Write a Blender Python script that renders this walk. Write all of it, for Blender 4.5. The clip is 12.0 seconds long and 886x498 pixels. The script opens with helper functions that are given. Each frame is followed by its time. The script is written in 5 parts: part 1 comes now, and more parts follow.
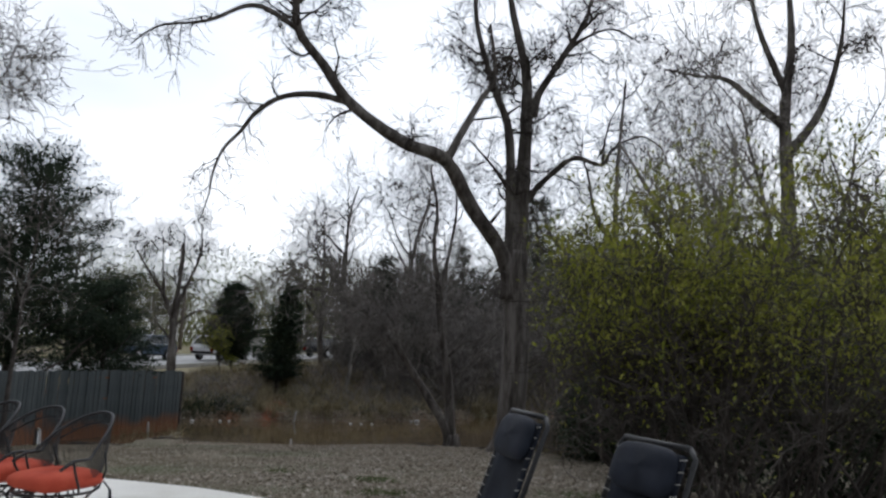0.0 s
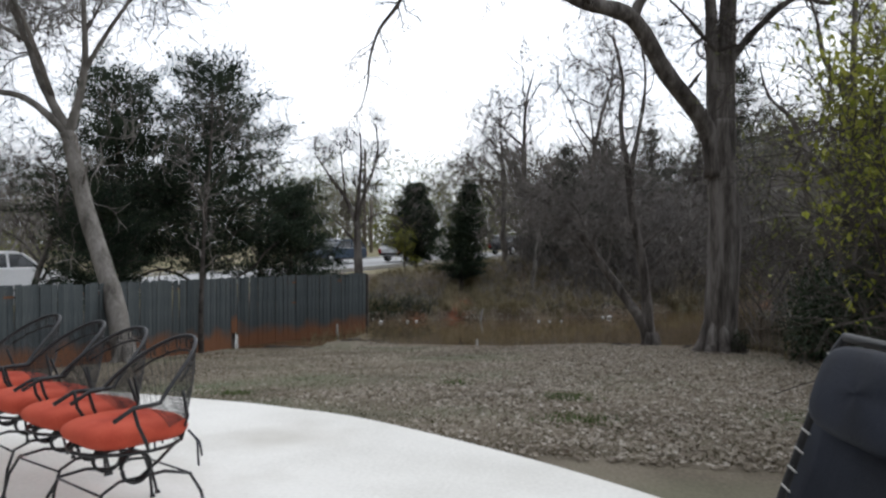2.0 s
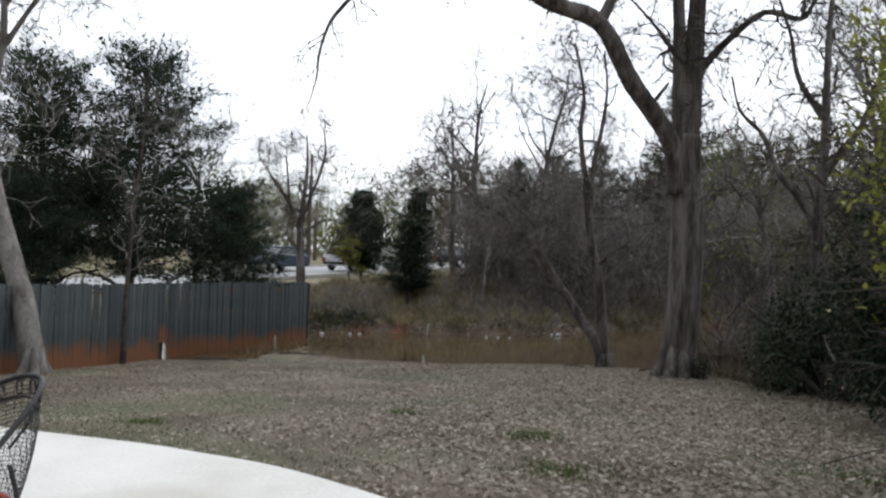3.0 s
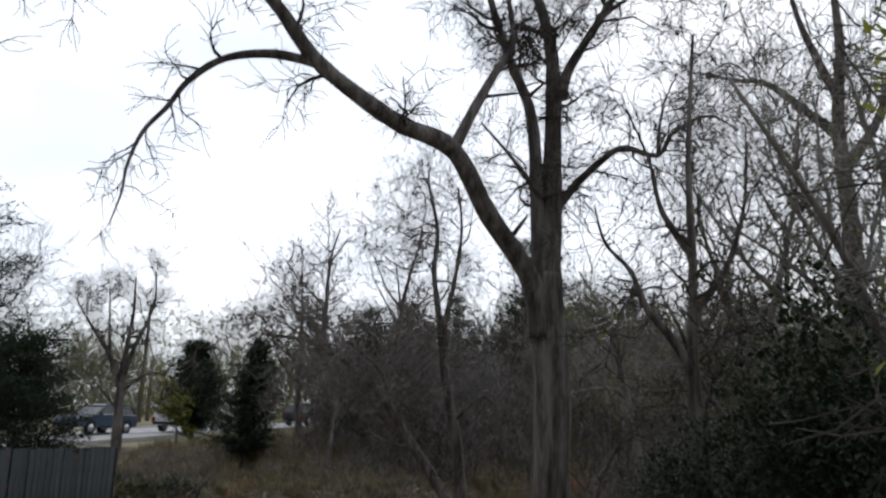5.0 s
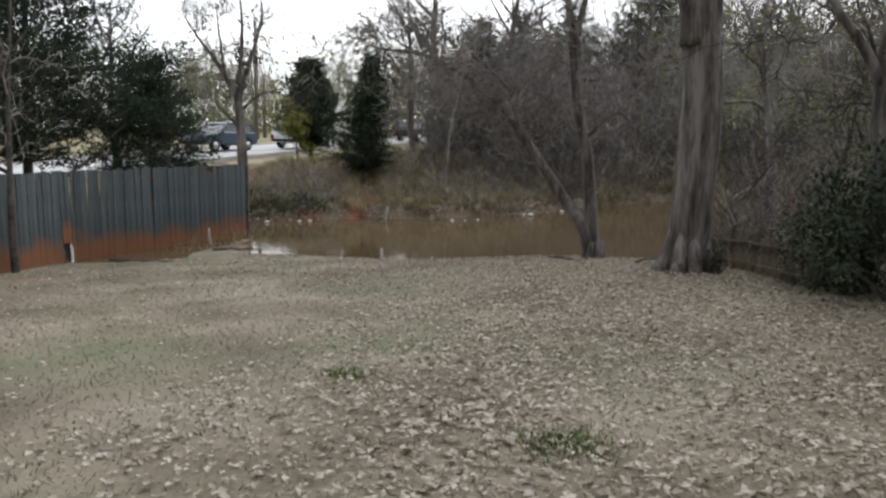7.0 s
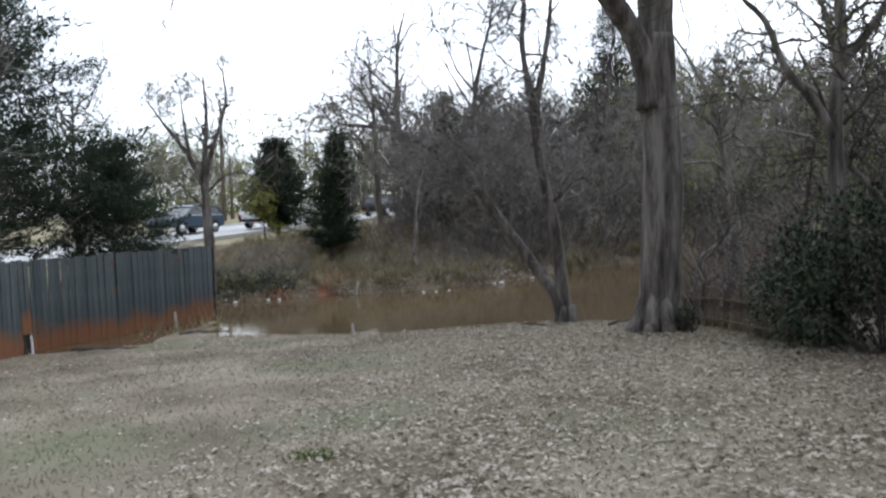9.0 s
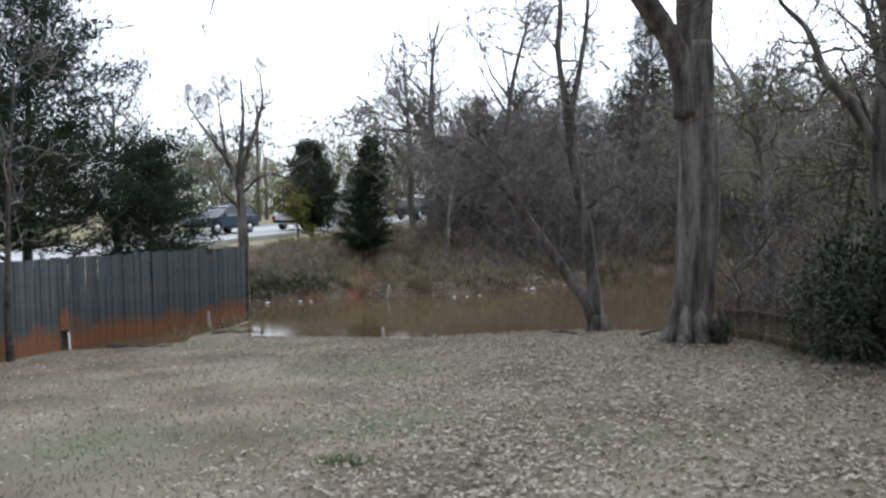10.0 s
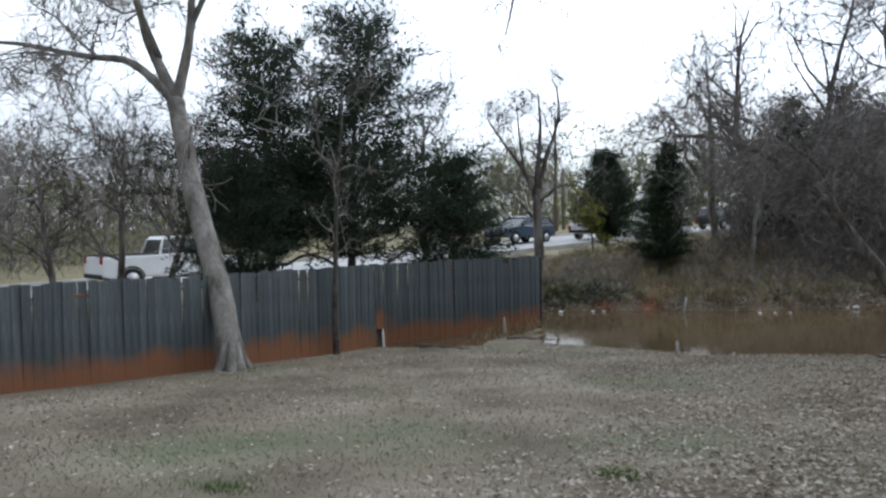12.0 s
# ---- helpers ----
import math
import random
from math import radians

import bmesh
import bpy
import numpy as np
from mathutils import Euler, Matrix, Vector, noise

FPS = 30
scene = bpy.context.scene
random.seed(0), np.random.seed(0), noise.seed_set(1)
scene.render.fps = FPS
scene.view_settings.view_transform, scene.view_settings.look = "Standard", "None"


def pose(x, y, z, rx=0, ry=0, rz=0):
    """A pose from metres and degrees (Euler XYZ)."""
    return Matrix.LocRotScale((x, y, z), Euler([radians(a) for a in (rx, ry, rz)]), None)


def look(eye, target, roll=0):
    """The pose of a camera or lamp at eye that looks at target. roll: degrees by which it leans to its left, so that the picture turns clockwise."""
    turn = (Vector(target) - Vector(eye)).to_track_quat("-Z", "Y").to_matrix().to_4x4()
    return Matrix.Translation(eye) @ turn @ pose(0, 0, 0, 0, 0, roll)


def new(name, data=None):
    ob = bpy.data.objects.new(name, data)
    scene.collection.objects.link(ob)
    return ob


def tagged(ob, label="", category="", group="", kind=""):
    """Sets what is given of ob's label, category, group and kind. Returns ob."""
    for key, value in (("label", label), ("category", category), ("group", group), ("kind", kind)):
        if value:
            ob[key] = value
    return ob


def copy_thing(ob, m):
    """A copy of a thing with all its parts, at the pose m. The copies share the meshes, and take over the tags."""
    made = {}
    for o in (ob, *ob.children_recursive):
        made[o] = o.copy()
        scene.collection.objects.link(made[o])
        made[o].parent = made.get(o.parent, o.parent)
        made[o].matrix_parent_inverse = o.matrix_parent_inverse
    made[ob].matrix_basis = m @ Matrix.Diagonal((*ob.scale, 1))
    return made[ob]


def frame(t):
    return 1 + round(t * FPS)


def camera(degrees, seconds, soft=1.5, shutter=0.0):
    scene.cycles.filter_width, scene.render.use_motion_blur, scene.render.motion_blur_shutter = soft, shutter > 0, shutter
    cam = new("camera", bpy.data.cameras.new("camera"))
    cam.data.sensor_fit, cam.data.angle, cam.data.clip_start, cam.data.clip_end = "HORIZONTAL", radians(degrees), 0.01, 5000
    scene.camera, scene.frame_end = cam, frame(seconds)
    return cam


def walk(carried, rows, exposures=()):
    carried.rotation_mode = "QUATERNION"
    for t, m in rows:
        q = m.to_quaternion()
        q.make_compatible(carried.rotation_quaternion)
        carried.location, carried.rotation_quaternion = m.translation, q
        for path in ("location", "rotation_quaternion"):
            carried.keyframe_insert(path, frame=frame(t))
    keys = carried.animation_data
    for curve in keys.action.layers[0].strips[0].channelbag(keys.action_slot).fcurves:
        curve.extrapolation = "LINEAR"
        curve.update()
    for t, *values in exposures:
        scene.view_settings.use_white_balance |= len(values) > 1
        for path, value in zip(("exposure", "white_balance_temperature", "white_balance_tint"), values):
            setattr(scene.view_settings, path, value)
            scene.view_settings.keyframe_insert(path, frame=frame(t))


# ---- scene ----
cam = camera(60.0, 12.0, soft=2.6)
PATH = [
    (0, (-0.415, -0.373, 1.284), (-0.39, 1.609, 1.556), 2.6),
    (0.5, (-0.402, 0.061, 1.292), (-0.472, 2.051, 1.474), 0.9),
    (1, (-0.401, 0.518, 1.255), (-0.83, 2.47, 1.34), -0.3),
    (1.5, (-0.463, 1.002, 1.238), (-0.797, 2.974, 1.226), -0.2),
    (2, (-0.509, 1.465, 1.241), (-0.949, 3.416, 1.234), 0.1),
    (2.5, (-0.572, 1.962, 1.325), (-0.945, 3.927, 1.337), 1.7),
    (3.1, (-0.86, 2.6, 1.232), (-1.14, 4.58, 1.262), 2.0),
    (3.6, (-0.95, 3.2, 1.22), (-1.09, 5.19, 1.29), 2.3),
    (4.5, (-0.708, 4.18, 1.189), (-0.686, 6.174, 1.344), 2.6),
    (5, (-0.715, 4.558, 1.208), (-0.657, 6.509, 1.643), 1.2),
    (5.5, (-0.81, 4.843, 1.238), (-0.85, 6.811, 1.591), 4.2),
    (6, (-0.975, 5.095, 1.255), (-1.029, 7.094, 1.249), 1.1),
    (6.5, (-1.152, 5.289, 1.27), (-1.378, 7.27, 1.109), -0.8),
    (7, (-1.246, 5.434, 1.273), (-1.434, 7.402, 0.973), 0.7),
    (9, (-1.223, 5.566, 1.227), (-1.338, 7.56, 1.114), -1.8),
    (9.5, (-1.224, 5.571, 1.241), (-1.323, 7.566, 1.13), -1.2),
    (10, (-1.221, 5.585, 1.255), (-1.418, 7.573, 1.154), -0.8),
    (10.5, (-1.215, 5.581, 1.277), (-1.489, 7.561, 1.198), -1.3),
    (11, (-1.164, 5.515, 1.276), (-1.649, 7.456, 1.251), -1.6),
    (11.5, (-1.121, 5.504, 1.269), (-1.795, 7.387, 1.271), -1.9),
    (12, (-1.089, 5.569, 1.261), (-2.015, 7.34, 1.198), -1.1),
]
EXPOSURES = [(0, -1.25, 6450, 10), (0.5, -1.45, 6450, 10), (1.0, -1.4, 6450, 10), (1.5, -1.0, 6500, 10), (2.0, -0.8, 6550, 10), (2.5, -0.68, 6600, 10), (4.3, -0.85, 6550, 10), (4.7, -0.95, 6500, 10), (5.0, -1.2, 6500, 10), (5.5, -2.0, 6200, 8), (5.9, -2.3, 6400, 9), (6.1, -1.7, 6700, 10), (6.3, -0.9, 6900, 11), (6.6, -0.45, 6900, 11), (7.0, -0.22, 6800, 10), (9.0, -0.16, 6250, 9), (10.5, -0.22, 6200, 9), (12, -0.55, 6150, 8)]
walk(cam, [(t, look(eye, target, roll)) for t, eye, target, roll in PATH], EXPOSURES)

# world: bright overcast sky
world = bpy.data.worlds.new("overcast_sky")
scene.world = world
world.use_nodes = True
wn, wl = world.node_tree.nodes, world.node_tree.links
wn.clear()
w_out, w_bg = wn.new("ShaderNodeOutputWorld"), wn.new("ShaderNodeBackground")
w_sky = wn.new("ShaderNodeTexSky")
w_sky.sky_type, w_sky.sun_disc = "NISHITA", False
w_sky.sun_elevation, w_sky.sun_rotation = radians(36), radians(25)
w_gain = wn.new("ShaderNodeMix")
w_gain.data_type, w_gain.blend_type = "RGBA", "MIX"
w_gain.inputs[0].default_value = 0.86
w_co = wn.new("ShaderNodeTexCoord")
w_map = wn.new("ShaderNodeMapping")
w_map.inputs["Scale"].default_value = (1.2, 1.2, 3.0)
w_noise = wn.new("ShaderNodeTexNoise")
w_noise.inputs["Scale"].default_value, w_noise.inputs["Detail"].default_value = 1.6, 5
w_ramp = wn.new("ShaderNodeValToRGB")
w_ramp.color_ramp.elements[0].position, w_ramp.color_ramp.elements[0].color = 0.3, (8.6, 9.4, 10.6, 1)
w_ramp.color_ramp.elements[1].position, w_ramp.color_ramp.elements[1].color = 0.7, (12.8, 13.2, 14.0, 1)
wl.new(w_co.outputs["Generated"], w_map.inputs["Vector"])
wl.new(w_map.outputs[0], w_noise.inputs["Vector"])
wl.new(w_noise.outputs[0], w_ramp.inputs[0])
wl.new(w_sky.outputs[0], w_gain.inputs[6])
wl.new(w_ramp.outputs[0], w_gain.inputs[7])
# the veiled sun brightens the cloud deck around it
w_sun = Vector((-math.sin(radians(25)) * -1, math.cos(radians(25)), 0.75)).normalized()
w_dot, w_glow, w_mul = wn.new("ShaderNodeVectorMath"), wn.new("ShaderNodeMapRange"), wn.new("ShaderNodeVectorMath")
w_dot.operation, w_mul.operation, w_glow.interpolation_type = "DOT_PRODUCT", "SCALE", "SMOOTHSTEP"
w_dot.inputs[1].default_value = w_sun
w_glow.inputs[1].default_value, w_glow.inputs[2].default_value = -0.7, 0.95
w_glow.inputs[3].default_value, w_glow.inputs[4].default_value = 0.42, 2.6
wl.new(w_co.outputs["Generated"], w_dot.inputs[0])
wl.new(w_dot.outputs["Value"], w_glow.inputs[0])
wl.new(w_gain.outputs[2], w_mul.inputs[0])
wl.new(w_glow.outputs[0], w_mul.inputs["Scale"])
wl.new(w_mul.outputs[0], w_bg.inputs[0])
w_bg.inputs[1].default_value = 0.1
wl.new(w_bg.outputs[0], w_out.inputs[0])
sun = new("sun", bpy.data.lights.new("sun", "SUN"))
sun.data.energy, sun.data.angle, sun.data.color = 0.7, radians(25), (1.0, 0.97, 0.92)
sun.matrix_basis = look((0, 0, 40), (-22, -47, 0))

# ---- materials ----
def surface(name, colors, scale=8.0, rough=0.85, bump=0.3, fine=60.0, metal=0.0, spots=None, random_tint=0.0, spec=0.3, stretch=(1, 1, 1), through_light=0.0):
    """Two scales of noise over a ramp of base colours, with relief. spots: (colour, noise scale, low, high)."""
    m = bpy.data.materials.new(name)
    m.use_nodes = True
    n, l = m.node_tree.nodes, m.node_tree.links
    b = n["Principled BSDF"]
    co = n.new("ShaderNodeTexCoord")
    mp = n.new("ShaderNodeMapping")
    mp.inputs["Scale"].default_value = stretch
    l.new(co.outputs["Object"], mp.inputs["Vector"])
    big, small = n.new("ShaderNodeTexNoise"), n.new("ShaderNodeTexNoise")
    big.inputs["Scale"].default_value, big.inputs["Detail"].default_value = scale, 4
    small.inputs["Scale"].default_value, small.inputs["Detail"].default_value = fine, 3
    for q in (big, small):
        l.new(mp.outputs[0], q.inputs["Vector"])
    mix = n.new("ShaderNodeMath")
    mix.operation = "MULTIPLY_ADD"
    l.new(small.outputs[0], mix.inputs[0])
    mix.inputs[1].default_value = 0.45
    l.new(big.outputs[0], mix.inputs[2])
    sub = n.new("ShaderNodeMath")
    sub.operation = "SUBTRACT"
    l.new(mix.outputs[0], sub.inputs[0])
    sub.inputs[1].default_value = 0.22
    value = sub.outputs[0]
    if random_tint:
        info = n.new("ShaderNodeObjectInfo")
        add = n.new("ShaderNodeMath")
        add.operation = "MULTIPLY_ADD"
        l.new(info.outputs["Random"], add.inputs[0])
        add.inputs[1].default_value = random_tint
        l.new(value, add.inputs[2])
        off = n.new("ShaderNodeMath")
        off.operation = "SUBTRACT"
        l.new(add.outputs[0], off.inputs[0])
        off.inputs[1].default_value = random_tint / 2
        value = off.outputs[0]
    ramp = n.new("ShaderNodeValToRGB")
    e = ramp.color_ramp.elements
    while len(e) < len(colors):
        e.new(0.5)
    for i, c in enumerate(colors):
        e[i].position = 0.32 + 0.36 * i / max(1, len(colors) - 1)
        e[i].color = (*c, 1)
    l.new(value, ramp.inputs[0])
    color = ramp.outputs[0]
    for c, s, lo, hi in spots or ():
        sn = n.new("ShaderNodeTexNoise")
        sn.inputs["Scale"].default_value, sn.inputs["Detail"].default_value = s, 4
        l.new(co.outputs["Object"], sn.inputs["Vector"])
        r = n.new("ShaderNodeMapRange")
        r.inputs[1].default_value, r.inputs[2].default_value = lo, hi
        l.new(sn.outputs[0], r.inputs[0])
        mx = n.new("ShaderNodeMix")
        mx.data_type = "RGBA"
        l.new(r.outputs[0], mx.inputs[0])
        l.new(color, mx.inputs[6])
        mx.inputs[7].default_value = (*c, 1)
        color = mx.outputs[2]
    l.new(color, b.inputs["Base Color"])
    b.inputs["Roughness"].default_value, b.inputs["Metallic"].default_value = rough, metal
    b.inputs["Specular IOR Level"].default_value = spec
    if bump:
        bm = n.new("ShaderNodeBump")
        bm.inputs["Strength"].default_value, bm.inputs["Distance"].default_value = bump, 0.02
        l.new(mix.outputs[0], bm.inputs["Height"])
        l.new(bm.outputs[0], b.inputs["Normal"])
    if through_light:
        out = n["Material Output"]
        tr, ms = n.new("ShaderNodeBsdfTranslucent"), n.new("ShaderNodeMixShader")
        l.new(color, tr.inputs[0])
        ms.inputs[0].default_value = through_light
        l.new(b.outputs[0], ms.inputs[1])
        l.new(tr.outputs[0], ms.inputs[2])
        l.new(ms.outputs[0], out.inputs[0])
    return m


M_LAWN = surface("dormant_lawn", [(0.105, 0.086, 0.062), (0.18, 0.152, 0.112), (0.245, 0.215, 0.165)], 0.7, 0.95, 0.8, 45,
                 spots=[((0.115, 0.13, 0.075), 0.33, 0.50, 0.70), ((0.20, 0.125, 0.08), 0.2, 0.62, 0.85)])
M_BANK = surface("bank_soil", [(0.07, 0.05, 0.034), (0.15, 0.11, 0.075), (0.20, 0.16, 0.11)], 0.9, 0.95, 0.9, 20,
                 spots=[((0.26, 0.10, 0.05), 0.35, 0.60, 0.72), ((0.10, 0.11, 0.05), 0.25, 0.52, 0.7)])
M_FIELD = surface("far_field", [(0.14, 0.13, 0.06), (0.21, 0.185, 0.11), (0.26, 0.22, 0.14)], 0.15, 0.95, 0.4, 6)
M_ROAD = surface("road_concrete", [(0.30, 0.30, 0.30), (0.40, 0.40, 0.40), (0.46, 0.46, 0.45)], 0.4, 0.85, 0.2, 20)
M_KERB = surface("kerb_concrete", [(0.33, 0.32, 0.30), (0.45, 0.44, 0.42)], 2.0, 0.9, 0.2, 30)
M_PATIO = surface("patio_concrete", [(0.68, 0.66, 0.61), (0.78, 0.76, 0.71), (0.84, 0.82, 0.77)], 0.8, 0.8, 0.12, 40,
                  spots=[((0.54, 0.51, 0.45), 0.6, 0.56, 0.75)])
M_BARK = surface("grey_bark", [(0.05, 0.043, 0.039), (0.125, 0.11, 0.10), (0.24, 0.22, 0.205)], 6, 0.95, 1.0, 26, stretch=(1, 1, 0.16))
M_BARK2 = surface("pale_bark", [(0.10, 0.09, 0.08), (0.20, 0.185, 0.165), (0.29, 0.27, 0.25)], 4, 0.95, 0.8, 26, stretch=(1, 1, 0.3))
M_TWIG = surface("dark_twig", [(0.04, 0.034, 0.03), (0.075, 0.065, 0.059), (0.125, 0.11, 0.10)], 4, 0.95, 0.3, 20)
M_BRUSH = surface("brush_twig", [(0.105, 0.095, 0.088), (0.20, 0.183, 0.17), (0.32, 0.298, 0.28)], 2, 0.95, 0.0, 10, random_tint=0.25)
M_CEDAR = surface("cedar_needles", [(0.013, 0.023, 0.015), (0.027, 0.044, 0.027), (0.052, 0.072, 0.042)], 1.6, 0.8, 0.0, 9, random_tint=0.1, through_light=0.2)
M_LEAF = surface("spring_leaf", [(0.15, 0.18, 0.026), (0.27, 0.285, 0.048), (0.42, 0.41, 0.09)], 2.5, 0.6, 0.0, 14, through_light=0.35)
M_HOLLY = surface("evergreen_leaf", [(0.010, 0.018, 0.008), (0.019, 0.034, 0.014), (0.042, 0.058, 0.028)], 3, 0.65, 0.0, 12, spec=0.25, through_light=0.1)
M_HAZE = surface("young_leaf", [(0.14, 0.16, 0.05), (0.22, 0.24, 0.085), (0.30, 0.31, 0.13)], 1.2, 0.7, 0.0, 8, random_tint=0.3, through_light=0.3)
M_LITTER = surface("dry_leaf", [(0.17, 0.138, 0.105), (0.31, 0.265, 0.21), (0.52, 0.47, 0.41)], 9, 0.8, 0.0, 30, through_light=0.15)
M_DRY = surface("dry_grass", [(0.17, 0.14, 0.075), (0.27, 0.225, 0.135), (0.36, 0.31, 0.2)], 1.5, 0.9, 0.0, 10, through_light=0.2)
M_TURF = surface("lawn_blades", [(0.10, 0.09, 0.055), (0.17, 0.145, 0.10), (0.24, 0.205, 0.145)], 0.8, 0.9, 0.0, 12,
                 spots=[((0.11, 0.135, 0.06), 0.35, 0.50, 0.70)], through_light=0.2)
M_GREEN = surface("green_tuft", [(0.06, 0.10, 0.025), (0.10, 0.15, 0.04)], 3, 0.7, 0.0, 10, through_light=0.3)
M_BOARD = surface("weathered_board", [(0.045, 0.056, 0.06), (0.076, 0.09, 0.095), (0.125, 0.14, 0.143)], 1.6, 0.9, 0.5, 24,
                  random_tint=0.13, stretch=(6, 6, 0.35))
M_PICKET = surface("brown_board", [(0.075, 0.06, 0.045), (0.13, 0.105, 0.08), (0.18, 0.15, 0.12)], 3, 0.9, 0.4, 30, random_tint=0.3)
M_IRON = surface("black_wrought_iron", [(0.012, 0.012, 0.013), (0.03, 0.03, 0.032)], 8, 0.45, 0.1, 60, metal=0.3, spec=0.5)
M_MESH = surface("iron_mesh", [(0.02, 0.02, 0.021), (0.04, 0.04, 0.042)], 8, 0.5, 0.0, 60, metal=0.3)
M_RED = surface("red_cushion_cloth", [(0.36, 0.045, 0.024), (0.47, 0.07, 0.038), (0.55, 0.095, 0.052)], 5, 0.9, 0.25, 160)
M_SLING = surface("navy_sling_cloth", [(0.004, 0.006, 0.012), (0.008, 0.011, 0.020), (0.014, 0.018, 0.030)], 6, 0.7, 0.2, 240, spec=0.25)
M_CORD = surface("pale_cord", [(0.35, 0.34, 0.32), (0.5, 0.49, 0.46)], 9, 0.8, 0.0, 60)
M_SIDING = surface("dark_siding", [(0.035, 0.022, 0.02), (0.055, 0.036, 0.032), (0.075, 0.05, 0.045)], 3, 0.85, 0.3, 40, stretch=(1, 1, 5))
M_SHINGLE = surface("dark_shingle", [(0.015, 0.015, 0.016), (0.03, 0.029, 0.029)], 3, 0.95, 0.5, 40)
M_WHITE = surface("white_car_paint", [(0.70, 0.71, 0.72), (0.78, 0.78, 0.79)], 1, 0.28, 0.0, 8, spec=0.5)
M_BLUE = surface("blue_car_paint", [(0.035, 0.055, 0.085), (0.05, 0.075, 0.11)], 1, 0.28, 0.0, 8, spec=0.5)
M_BLACK = surface("black_car_paint", [(0.012, 0.013, 0.016), (0.02, 0.021, 0.025)], 1, 0.25, 0.0, 8, spec=0.5)
M_PANE = surface("tinted_glass", [(0.008, 0.01, 0.012), (0.014, 0.016, 0.018)], 1, 0.06, 0.0, 8, spec=0.8)
M_RUBBER = surface("tyre_rubber", [(0.012, 0.012, 0.012), (0.025, 0.025, 0.025)], 6, 0.9, 0.2, 50)
M_RIM = surface("grey_alloy", [(0.32, 0.32, 0.33), (0.48, 0.48, 0.49)], 5, 0.35, 0.0, 30, metal=0.8)
M_LAMP = surface("red_lamp_cover", [(0.25, 0.01, 0.01), (0.33, 0.02, 0.02)], 3, 0.25, 0.0, 20)
M_POLE = surface("pole_wood", [(0.12, 0.10, 0.085), (0.2, 0.175, 0.15)], 2, 0.9, 0.4, 30, stretch=(3, 3, 0.3))
M_BOXPAINT = surface("pale_cabinet_paint", [(0.60, 0.59, 0.55), (0.70, 0.69, 0.66)], 1, 0.6, 0.05, 20)
M_LITTERWHITE = surface("white_plastic", [(0.65, 0.66, 0.66), (0.8, 0.8, 0.8)], 6, 0.5, 0.0, 40)


def water_material():
    m = bpy.data.materials.new("muddy_water")
    m.use_nodes = True
    n, l = m.node_tree.nodes, m.node_tree.links
    b = n["Principled BSDF"]
    b.inputs["Base Color"].default_value = (0.095, 0.068, 0.039, 1)
    b.inputs["Roughness"].default_value = 0.06
    b.inputs["IOR"].default_value = 1.33
    co, mp, ns, bm = n.new("ShaderNodeTexCoord"), n.new("ShaderNodeMapping"), n.new("ShaderNodeTexNoise"), n.new("ShaderNodeBump")
    mp.inputs["Scale"].default_value = (1.0, 2.2, 1.0)
    ns.inputs["Scale"].default_value, ns.inputs["Detail"].default_value = 2.2, 3
    bm.inputs["Strength"].default_value, bm.inputs["Distance"].default_value = 0.10, 0.02
    l.new(co.outputs["Object"], mp.inputs[0]); l.new(mp.outputs[0], ns.inputs["Vector"])
    l.new(ns.outputs[0], bm.inputs["Height"]); l.new(bm.outputs[0], b.inputs["Normal"])
    return m


M_WATER = water_material()


def red_streak():
    """A washed-out streak of red clay on the far bank."""
    n, l = M_BANK.node_tree.nodes, M_BANK.node_tree.links
    b = n["Principled BSDF"]
    old = b.inputs["Base Color"].links[0].from_socket
    co, sub, sc, ln, ns, add, r, mx = (n.new("ShaderNode" + k) for k in ("TexCoord", "VectorMath", "VectorMath", "VectorMath", "TexNoise", "Math", "MapRange", "Mix"))
    sub.operation, sc.operation, ln.operation, add.operation, mx.data_type = "SUBTRACT", "MULTIPLY", "LENGTH", "MULTIPLY_ADD", "RGBA"
    sub.inputs[1].default_value, sc.inputs[1].default_value = (-6.55, 30.9, -0.9), (1.0, 0.45, 0.3)
    ns.inputs["Scale"].default_value = 2.5
    l.new(co.outputs["Object"], sub.inputs[0]); l.new(sub.outputs[0], sc.inputs[0]); l.new(sc.outputs[0], ln.inputs[0])
    l.new(co.outputs["Object"], ns.inputs["Vector"]); l.new(ns.outputs[0], add.inputs[0])
    add.inputs[1].default_value = 0.8
    l.new(ln.outputs["Value"], add.inputs[2]); l.new(add.outputs[0], r.inputs[0])
    r.inputs[1].default_value, r.inputs[2].default_value, r.inputs[3].default_value, r.inputs[4].default_value = 0.75, 1.1, 0.85, 0.0
    l.new(r.outputs[0], mx.inputs[0]); l.new(old, mx.inputs[6]); mx.inputs[7].default_value = (0.27, 0.085, 0.04, 1)
    l.new(mx.outputs[2], b.inputs["Base Color"])


red_streak()


